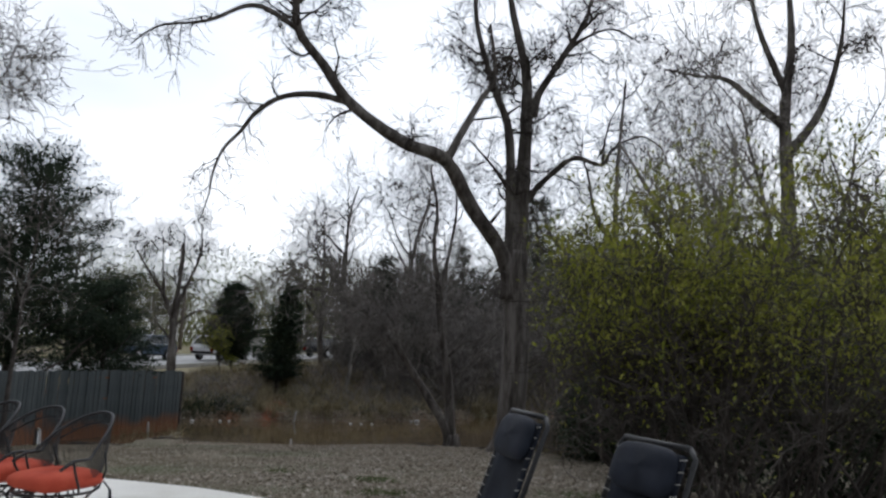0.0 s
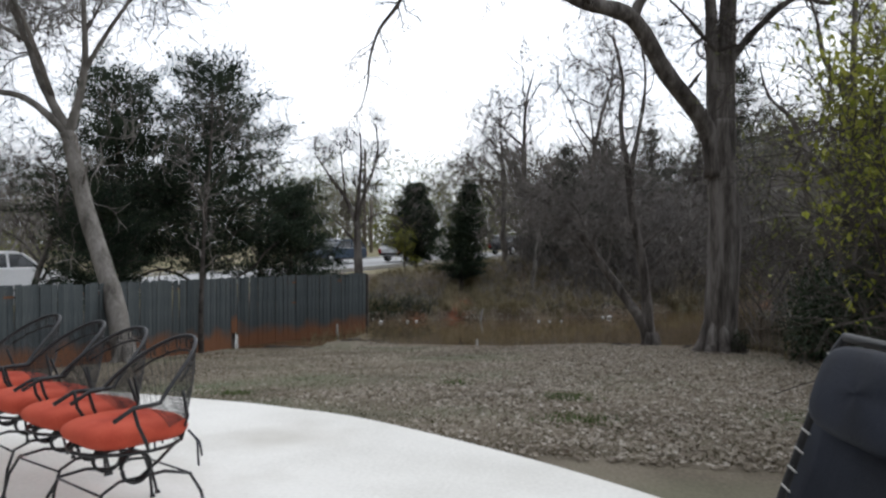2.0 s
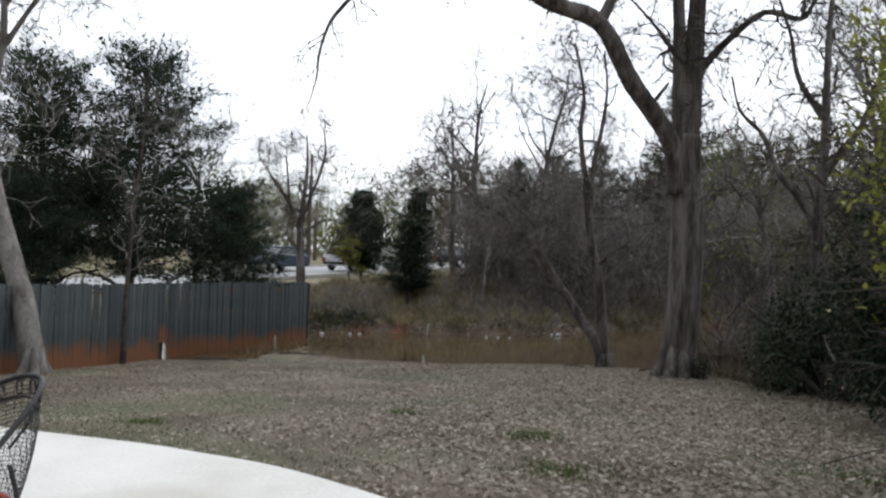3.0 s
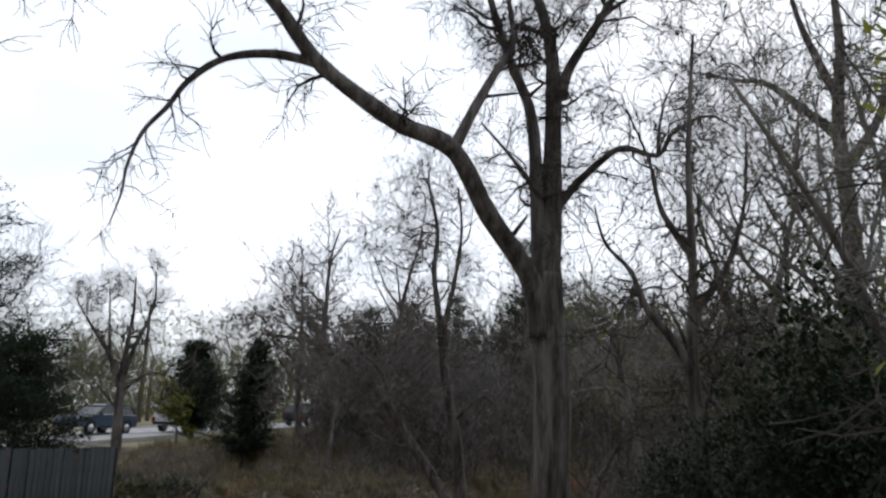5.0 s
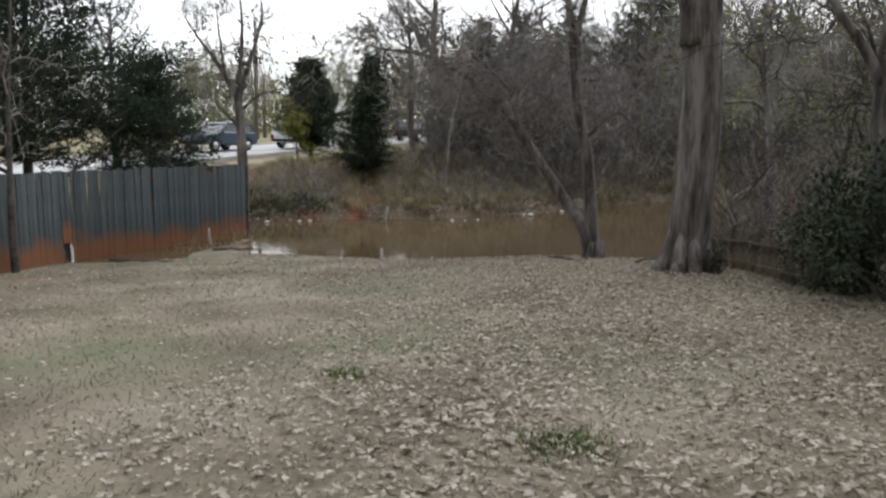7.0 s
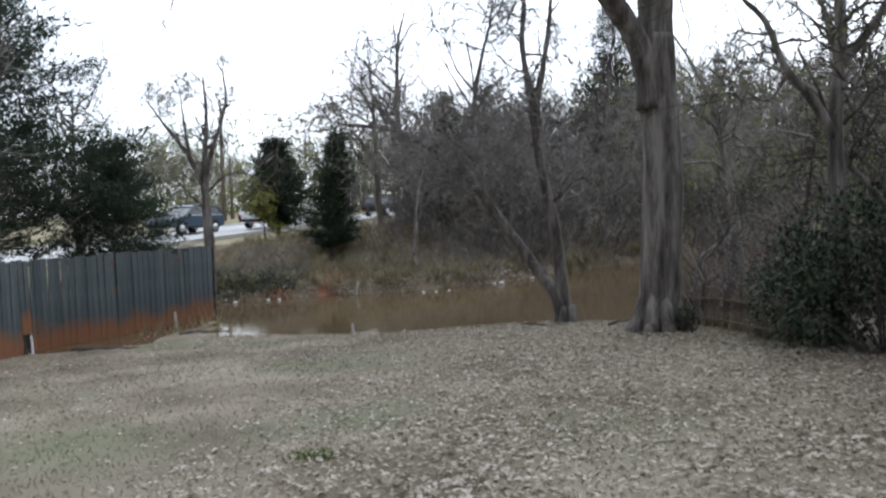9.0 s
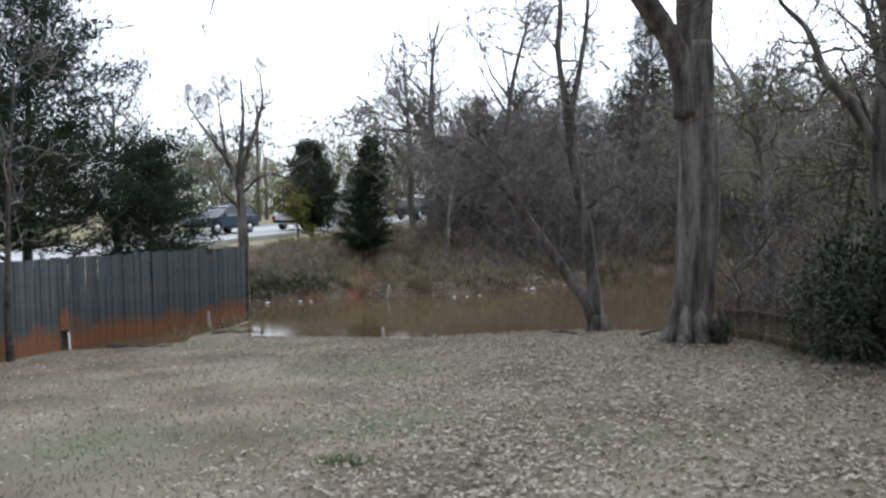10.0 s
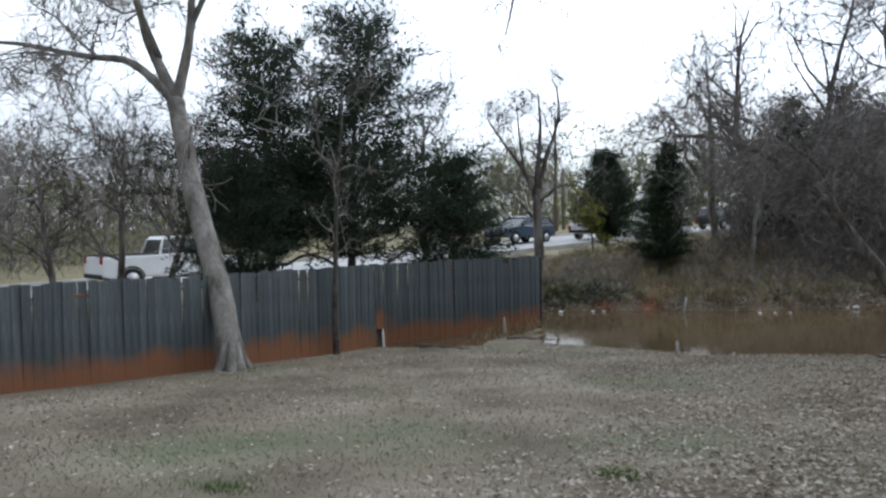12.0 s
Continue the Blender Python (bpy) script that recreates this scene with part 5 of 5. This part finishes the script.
def recliner(label):
    """A folding zero-gravity recliner that faces +x; its back's top is above the origin's rear."""
    r = thing("recliner_chair", label, "recliner", group="black recliners on the patio")

    def sheet(a, b, c, d, thick, name):
        s = Soup()
        n = 8
        nrm = (b - a).cross(d - a).normalized() * thick / 2
        for side in (1, -1):
            for j in range(n + 1):
                for i in range(n + 1):
                    u, v = i / n, j / n
                    sag = 0.02 * math.sin(math.pi * u) * math.sin(math.pi * v)
                    s.v.append(a.lerp(b, u).lerp(d.lerp(c, u), v) + nrm * side - nrm.normalized() * sag)
        w = n + 1
        for side in (0, 1):
            o = side * w * w
            for j in range(n):
                for i in range(n):
                    q = (o + j * w + i, o + j * w + i + 1, o + (j + 1) * w + i + 1, o + (j + 1) * w + i)
                    s.f.append(q if side == 0 else q[::-1])
        for k in range(n):
            for x in ((k, k + 1), (n * w + k + 1, n * w + k), ((k + 1) * w, k * w), (k * w + n, (k + 1) * w + n)):
                s.f.append((x[1], x[0], x[0] + w * w, x[1] + w * w))
        return part(r, name, s.mesh(name, M_SLING, True))

    V = Vector
    sheet(V((-0.10, -0.23, 0.40)), V((-0.10, 0.23, 0.40)), V((-0.35, 0.23, 1.12)), V((-0.35, -0.23, 1.12)), 0.014, "back_sling")
    sheet(V((0.42, -0.23, 0.46)), V((0.42, 0.23, 0.46)), V((-0.10, 0.23, 0.40)), V((-0.10, -0.23, 0.40)), 0.014, "seat_sling")
    sheet(V((0.78, -0.23, 0.16)), V((0.78, 0.23, 0.16)), V((0.42, 0.23, 0.46)), V((0.42, -0.23, 0.46)), 0.014, "leg_sling")
    p = soft_pad(0.22, 0.46, 0.075, 4.0)
    q = part(r, "pillow", p.mesh("pillow", M_SLING, True))
    q.matrix_basis = pose(-0.295, 0, 1.04, 0, 70, 0)
    fr = Soup()
    for sy in (-1, 1):
        y = sy * 0.275
        fr.tube([(-0.365, y * 0.86, 1.15), (-0.36, y, 1.11), (-0.235, y, 0.77), (-0.10, y, 0.39), (0.15, y, 0.42), (0.42, y, 0.46), (0.62, y, 0.30), (0.80, y, 0.15)], 0.0125, 7)
        fr.tube([(0.45, sy * 0.30, 0.0), (0.20, sy * 0.30, 0.30), (-0.08, sy * 0.30, 0.62)], 0.012, 7)
        fr.tube([(-0.40, sy * 0.30, 0.0), (-0.1, sy * 0.30, 0.28), (0.2, sy * 0.30, 0.60)], 0.012, 7)
    fr.tube([(-0.365, -0.24, 1.15), (-0.365, 0.24, 1.15)], 0.0125, 7)
    fr.tube([(0.80, -0.275, 0.15), (0.80, 0.275, 0.15)], 0.0125, 7)
    fr.tube([(0.45, -0.30, 0.012), (0.45, 0.30, 0.012)], 0.012, 7)
    fr.tube([(-0.40, -0.30, 0.012), (-0.40, 0.30, 0.012)], 0.012, 7)
    part(r, "frame", fr.mesh("recliner_frame", M_IRON, True))
    for sy in (-1, 1):
        s = Soup()
        pts = [V((-0.20, sy * 0.31, 0.635)), V((0.0, sy * 0.31, 0.64)), V((0.2, sy * 0.31, 0.65)), V((0.30, sy * 0.31, 0.635)), V((0.34, sy * 0.31, 0.60))]
        s.tube(pts, [0.013, 0.016, 0.018, 0.017, 0.012], 8)
        s.box((0.10, sy * 0.31, 0.60), (0.09, 0.045, 0.06))
        part(r, "armrest", s.mesh("armrest", M_IRON, True))
    c = Soup()
    for sy in (-1, 1):
        for k in range(15):
            t = (k + 0.5) / 15
            a = V((-0.10, sy * 0.225, 0.40)).lerp(V((-0.35, sy * 0.225, 1.12)), t)
            c.tube([a + V((0.012, -sy * 0.012, 0.006)), a + V((0.012, sy * 0.034, 0.012))], 0.0026, 4)
        for k in range(8):
            a = V((0.42, sy * 0.225, 0.46)).lerp(V((-0.10, sy * 0.225, 0.40)), (k + 0.5) / 8)
            c.tube([a + V((0, -sy * 0.012, 0.012)), a + V((0.006, sy * 0.034, 0.012))], 0.0026, 4)
    part(r, "lacing", c.mesh("lacing", M_CORD), "pale elastic lacing")
    return r


rec = recliner("black folding recliner with laced sling and head pillow on the patio")
rec.matrix_basis = pose(-0.27, 3.09, 0, 0, 0, 193) @ Matrix.Scale(0.90, 4)
c2 = copy_thing(rec, pose(0.17, 2.50, 0, 0, 0, 199) @ Matrix.Scale(0.86, 4))
c2.scale = (0.86, 0.86, 0.86)


# ---- vehicles ----
def prism(profile, width, taper=1.0, z_mid=1.0):
    """A side profile (x, z) drawn across the width; narrower above z_mid by taper."""
    s = Soup()
    n = len(profile)
    for sy in (-1, 1):
        for x, z in profile:
            k = taper if z > z_mid else 1.0
            s.v.append(Vector((x, sy * width / 2 * k, z)))
    s.f.append(tuple(range(n)))
    s.f.append(tuple(range(2 * n - 1, n - 1, -1)))
    for i in range(n):
        j = (i + 1) % n
        s.f.append((i, i + n, j + n, j))
    return s


def vehicle(name, label, paint, kind, m):
    v = thing(name, label, "car" if kind != "pickup" else "pickup truck", m)
    if kind == "pickup":
        L, W, body = 5.8, 2.0, [(-2.9, 0.55), (-2.9, 1.22), (-0.75, 1.25), (-0.72, 1.28), (1.15, 1.28), (1.3, 1.22), (2.65, 1.12), (2.85, 0.95), (2.9, 0.5), (-2.6, 0.45)]
        cab, roof, axles, wr = [(-0.8, 1.25), (-0.62, 1.80), (0.55, 1.82), (1.28, 1.25)], [(-0.66, 1.80), (-0.5, 1.92), (0.3, 1.93), (0.62, 1.81)], (-1.85, 1.85), 0.40
    else:
        L, W, body = 4.6, 1.86, [(-2.25, 0.5), (-2.3, 0.85), (-2.2, 1.08), (0.95, 1.10), (1.1, 1.05), (2.1, 0.92), (2.28, 0.72), (2.28, 0.42), (-2.1, 0.38)]
        cab, roof, axles, wr = [(-2.2, 1.06), (-1.85, 1.55), (0.15, 1.60), (1.05, 1.06)], [(-1.95, 1.54), (-1.6, 1.67), (0.0, 1.68), (0.28, 1.58)], (-1.38, 1.38), 0.35
    part(v, "body", bevelled(prism(body, W).mesh("car_body", paint), 0.05, 3))
    part(v, "cabin_glass", bevelled(prism(cab, W * 0.93, 0.84, cab[0][1] + 0.2).mesh("cabin_glass", M_PANE), 0.03, 2))
    part(v, "roof", bevelled(prism(roof, W * 0.80).mesh("car_roof", paint), 0.03, 2))
    mx = (cab[1][0] + cab[2][0]) / 2
    for sy in (-1, 1):
        for a, b in ((cab[0], cab[1]), (cab[3], cab[2]), ((mx, cab[0][1]), (mx, cab[1][1] - 0.02))):
            pil = Soup()
            pil.tube([(a[0], sy * W * 0.468, a[1]), (b[0], sy * W * 0.392, b[1] + 0.02)], 0.045, 5)
            part(v, "pillar", pil.mesh("pillar", paint))
    for ax in axles:
        for sy in (-1, 1):
            w = Soup()
            w.tube([(0, -0.11, 0), (0, -0.09, 0), (0, 0.09, 0), (0, 0.11, 0)], [wr * 0.9, wr, wr, wr * 0.9], 24)
            tyre = part(v, "wheel", w.mesh("tyre", M_RUBBER, True))
            tyre.location = (ax, sy * (W / 2 - 0.09), wr)
            rim = Soup()
            rim.tube([(0, -0.118, 0), (0, 0.118, 0)], wr * 0.6, 16)
            part(tyre, "rim", rim.mesh("rim", M_RIM, True))
    for ax in axles:
        for sy in (-1, 1):
            arch = Soup()
            arch.tube([(ax + (wr + 0.05) * math.cos(a), sy * (W / 2 - 0.02), wr + (wr + 0.05) * math.sin(a)) for a in np.linspace(0.05, math.pi - 0.05, 14)], 0.045, 6)
            part(v, "wheel_arch", arch.mesh("wheel_arch", M_RUBBER))
    for sy in (-1, 1):
        lamp = Soup()
        lamp.box((body[1][0] + 0.03, sy * (W / 2 - 0.12), body[1][1] - 0.12), (0.1, 0.22, 0.26))
        part(v, "tail_lamp", bevelled(lamp.mesh("tail_lamp", M_LAMP), 0.02, 2))
        mirror = Soup()
        mirror.box((cab[3][0] - 0.25, sy * (W / 2 + 0.07), cab[3][1] + 0.05), (0.1, 0.16, 0.12))
        part(v, "wing_mirror", bevelled(mirror.mesh("wing_mirror", M_RUBBER), 0.02, 2))
        sill = Soup()
        sill.box((0, sy * (W / 2 - 0.02), 0.40), (axles[1] * 1.2, 0.06, 0.08))
        part(v, "sill", sill.mesh("car_sill", M_RUBBER))
    for x, h in ((body[0][0] - 0.01, 0.16), (body[-3][0] - 0.02, 0.18)):
        bumper = Soup()
        bumper.box((x, 0, 0.51), (0.12, W * 0.94, h))
        part(v, "bumper", bevelled(bumper.mesh("bumper", M_RUBBER), 0.03, 2))
    if kind == "pickup":
        bed = Soup()
        bed.box((-1.83, 0, 1.275), (2.05, W * 0.86, 0.03))
        part(v, "bed_cover", bed.mesh("bed_cover", M_RUBBER))
    return v


def on_road(x, y, r):
    return pose(x, y, lerp_table(y, ROAD_Z) + 0.055, 0, 0, r)


vehicle("pickup_truck", "white crew-cab pickup truck on the street", M_WHITE, "pickup", on_road(-24.4, 27.2, 69))
vehicle("suv", "white compact suv seen from behind on the street", M_WHITE, "suv", on_road(-14.7, 53.6, 69))
vehicle("suv", "dark blue suv on the far lane of the street", M_BLUE, "suv", on_road(-18.9, 50.0, 249))
vehicle("suv", "black suv beyond the cedars on the street", M_BLACK, "suv", on_road(-9.3, 67.5, 66))


# ---- poles and cabinets beyond the street ----
def utility_pole(x, y, h, arms):
    p = thing("utility_pole", "weathered wooden utility pole beyond the street", "pole", pose(x, y, ground_z(x, y)))
    s = Soup()
    s.tube([(0, 0, -0.3), (0, 0, h * 0.5), (0.03, 0, h)], [0.19, 0.16, 0.12], 10)
    part(p, "post", s.mesh("pole_post", M_POLE, True))
    if arms:
        s = Soup()
        s.box((0, 0, h - 0.5), (2.4, 0.12, 0.12))
        for k in (-1.1, -0.4, 0.4, 1.1):
            s.tube([(k, 0, h - 0.44), (k, 0, h - 0.28)], [0.05, 0.03], 7)
        part(p, "crossarm", s.mesh("crossarm", M_POLE))


utility_pole(-23.5, 70.0, 9.8, False)
utility_pole(-24.0, 73.5, 5.6, False)
wire = Soup()
for k in (-1.1, 0.4, 1.1):
    for (x0, y0), (x1, y1) in (((-23.5, 70), (-62, 48)), ((-23.5, 70), (30, 108))):
        z0 = ground_z(-23.5, 70) + 9.5
        wire.tube([(x0 + (x1 - x0) * t + k, y0 + (y1 - y0) * t, z0 - 2.4 * math.sin(math.pi * t)) for t in np.linspace(0, 1, 14)], 0.012, 3, False)
tagged(new("power_lines", wire.mesh("power_lines", M_RUBBER)), "thin dark power lines strung over the street", "cable")
for i, (x, y, w, h) in enumerate(((-19.4, 68.5, 1.1, 1.7), (-17.9, 69.6, 1.3, 1.9), (-16.2, 70.5, 1.2, 1.6))):
    s = Soup()
    s.box((0, 0, h / 2), (w, 0.8, h))
    s.box((0, 0, h + 0.03), (w + 0.1, 0.9, 0.06))
    s.box((0.02, -0.41, h / 2), (0.03, 0.02, h * 0.85))
    ob = new("utility_cabinet", bevelled(s.mesh("utility_cabinet", M_BOXPAINT), 0.015, 1))
    ob.matrix_basis = pose(x, y, ground_z(x, y) - 0.02, 0, 0, 12 + 5 * i)
    tagged(ob, "pale painted utility cabinet beyond the street", "cabinet", "utility cabinets")


# ---- creek edge ----
def shore_bits():
    rng = random.Random(83)
    for x, y, s in ((-0.76, 32.05, 0.16), (-1.0, 32.2, 0.1), (0.4, 33.6, 0.12), (-8.9, 28.35, 0.12), (-8.0, 28.75, 0.1), (-7.7, 28.9, 0.09), (-3.3, 29.95, 0.1), (-2.9, 30.1, 0.08), (-2.5, 30.4, 0.08)):
        bm = bmesh.new()
        bmesh.ops.create_icosphere(bm, subdivisions=2, radius=s * 0.6)
        for v in bm.verts:
            v.co *= 1 + 0.35 * noise.noise(v.co * 9 + Vector((x, y, 0)))
            v.co.z *= 0.6
        me = bpy.data.meshes.new("plastic_scrap")
        bm.to_mesh(me)
        bm.free()
        me.materials.append(M_LITTERWHITE)
        ob = new("plastic_scrap", me)
        ob.location = (x, y, max(WATER_Z, ground_z(x, y)) + s * 0.3)
        tagged(ob, "crumpled white plastic scrap on the creek edge", "litter", "litter on the creek edge")
    for x, y, h, lean in ((-5.48, 29.9, 0.55, 6), (-4.2, 22.2, 0.35, -10), (-3.1, 21.3, 0.35, 15), (-9.1, 24.6, 0.5, 3), (-8.9, 23.9, 0.4, -8)):
        s = Soup()
        s.tube([(0, 0, -0.5), (0.01, 0, h * 0.5), (0.03, 0.01, h)], [0.045, 0.04, 0.025], 7)
        ob = new("dead_stub", s.mesh("dead_stub", M_KERB, True))
        ob.matrix_basis = pose(x, y, max(WATER_Z - 0.1, ground_z(x, y)), 0, lean, 0)
        tagged(ob, "bleached dead wood stub at the creek edge", "stump", "stubs at the creek edge")
    for x, y, L, r in ((-9.6, 20.6, 1.2, 20), (-9.9, 20.9, 0.8, -10), (1.0, 19.9, 0.9, 40), (-8.3, 22.6, 1.3, 8), (-0.6, 20.2, 0.7, -25)):
        rg = random.Random(int(L * 100))
        s = Soup()
        p = wander(rg, (0, 0, 0.03), (1, 0, 0.02), L, 6, 0.12)
        s.tube([Vector((q.x, q.y, 0.03 + 0.02 * i % 0.05)) for i, q in enumerate(p)], [0.03, 0.028, 0.026, 0.024, 0.02, 0.015, 0.01], 6)
        ob = new("fallen_branch", s.mesh("fallen_branch", M_TWIG))
        ob.matrix_basis = pose(x, y, ground_z(x, y), 0, 0, r)
        tagged(ob, "short fallen branch lying on the leafy ground", "branch", "fallen branches")
    # broken trunk standing in the brush
    s = Soup()
    s.tube([(4.75, 24.2, -2.0), (4.7, 24.2, -0.6), (4.62, 24.25, 0.35)], [0.26, 0.22, 0.18], 9)
    tagged(new("broken_trunk", s.mesh("broken_trunk", M_BARK, True)), "broken dead trunk standing at the creek", "trunk")


shore_bits()


# ---- lawn cover ----
def leaf_litter():
    rng = random.Random(84)
    s = Soup()
    made = 0
    while made < 68000:
        y = 6.2 + 16.5 * rng.random() ** 1.15
        x = rng.uniform(-10.6, 4.6)
        yn = lerp_table(x, NEAR_SHORE)
        if y > yn + 0.3:
            continue
        w = 0.06 + 0.94 * smooth01((x + 4.5 + 2.2 * noise.noise(Vector((x * 0.35, y * 0.35, 2)))) / 4.5)
        w = max(w, 0.7 * smooth01((y - yn + 2.2) / 1.6))
        w *= 0.55 + 0.45 * smooth01(0.5 + 1.6 * noise.noise(Vector((x * 1.1, y * 1.1, 9))))
        if x > -3 and y < 5.6 - 0.6 * x or rng.random() > w:
            continue
        if y < lerp_table(x, [(-11, 7.5), (-6.5, 7.42), (-3.75, 7.2), (-2.26, 6.85), (-1.28, 6.3), (-0.5, 5.75), (0.0, 5.3)]):
            continue
        made += 1
        a, L = rng.uniform(0, 6.28), rng.uniform(0.025, 0.062)
        tilt = rng.gauss(0, 0.3)
        d = Vector((math.cos(a), math.sin(a), tilt)).normalized() * L
        s.leaf(Vector((x, y, ground_z(x, y) + rng.uniform(0.008, 0.03))) - d * 0.5, d, L * rng.uniform(0.45, 0.85), Vector((rng.gauss(0, 0.35), rng.gauss(0, 0.35), 1)))
    tagged(new("leaf_litter", s.mesh("leaf_litter", M_LITTER)), "dry tan fallen leaves scattered over the lawn", "leaves", kind="stuff")


def lawn_blades():
    rng = random.Random(85)
    s = Soup()
    for _ in range(75000):
        y = 6.3 + 14 * rng.random() ** 1.5
        x = rng.uniform(-10.6, 3.6)
        if y < lerp_table(x, [(-11, 7.5), (-6.5, 7.42), (-3.75, 7.2), (-2.26, 6.85), (-1.28, 6.3), (-0.5, 5.75), (0.0, 5.3)]):
            continue
        z = ground_z(x, y) - 0.005
        a, h = rng.uniform(0, 6.28), rng.uniform(0.015, 0.05)
        w = Vector((math.cos(a), math.sin(a), 0)) * 0.005
        p = Vector((x, y, z))
        s.tri(p - w, p + w, p + Vector((rng.gauss(0, 0.03), rng.gauss(0, 0.03), h)))
    tagged(new("lawn_grass", s.mesh("lawn_grass", M_TURF)), "short dormant straw-coloured lawn grass", "grass", kind="stuff")
    s = Soup()
    for cx, cy, r, n in ((-2.4, 10.6, 0.16, 260), (-0.98, 9.1, 0.26, 520), (-0.8, 7.7, 0.3, 420), (-4.6, 9.2, 0.2, 160), (1.4, 8.2, 0.5, 500)):
        for _ in range(n):
            x, y = cx + rng.gauss(0, r * 0.6), cy + rng.gauss(0, r * 0.5)
            p = Vector((x, y, ground_z(x, y) - 0.005))
            a = rng.uniform(0, 6.28)
            w = Vector((math.cos(a), math.sin(a), 0)) * 0.004
            s.tri(p - w, p + w, p + Vector((rng.gauss(0, 0.03), rng.gauss(0, 0.03), rng.uniform(0.03, 0.09))))
    tagged(new("green_tufts", s.mesh("green_tufts", M_GREEN)), "small green weed tufts in the dormant lawn", "weeds", kind="stuff")


leaf_litter()
lawn_blades()


def bank_litter():
    rng = random.Random(86)
    s = Soup()
    for _ in range(11000):
        x = rng.uniform(-10.5, 5)
        y = lerp_table(x, FAR_SHORE) + 0.1 + 5.5 * rng.random() ** 1.6
        L, a = rng.uniform(0.06, 0.14), rng.uniform(0, 6.28)
        d = Vector((math.cos(a), math.sin(a), rng.gauss(0.2, 0.4))).normalized() * L
        s.leaf(Vector((x, y, ground_z(x, y) + 0.02)), d, L * 0.6, Vector((rng.gauss(0, 0.5), -0.5, 1)))
    tagged(new("bank_litter", s.mesh("bank_litter", M_LITTER)), "dry leaves caught on the creek bank", "leaves", kind="stuff")


bank_litter()
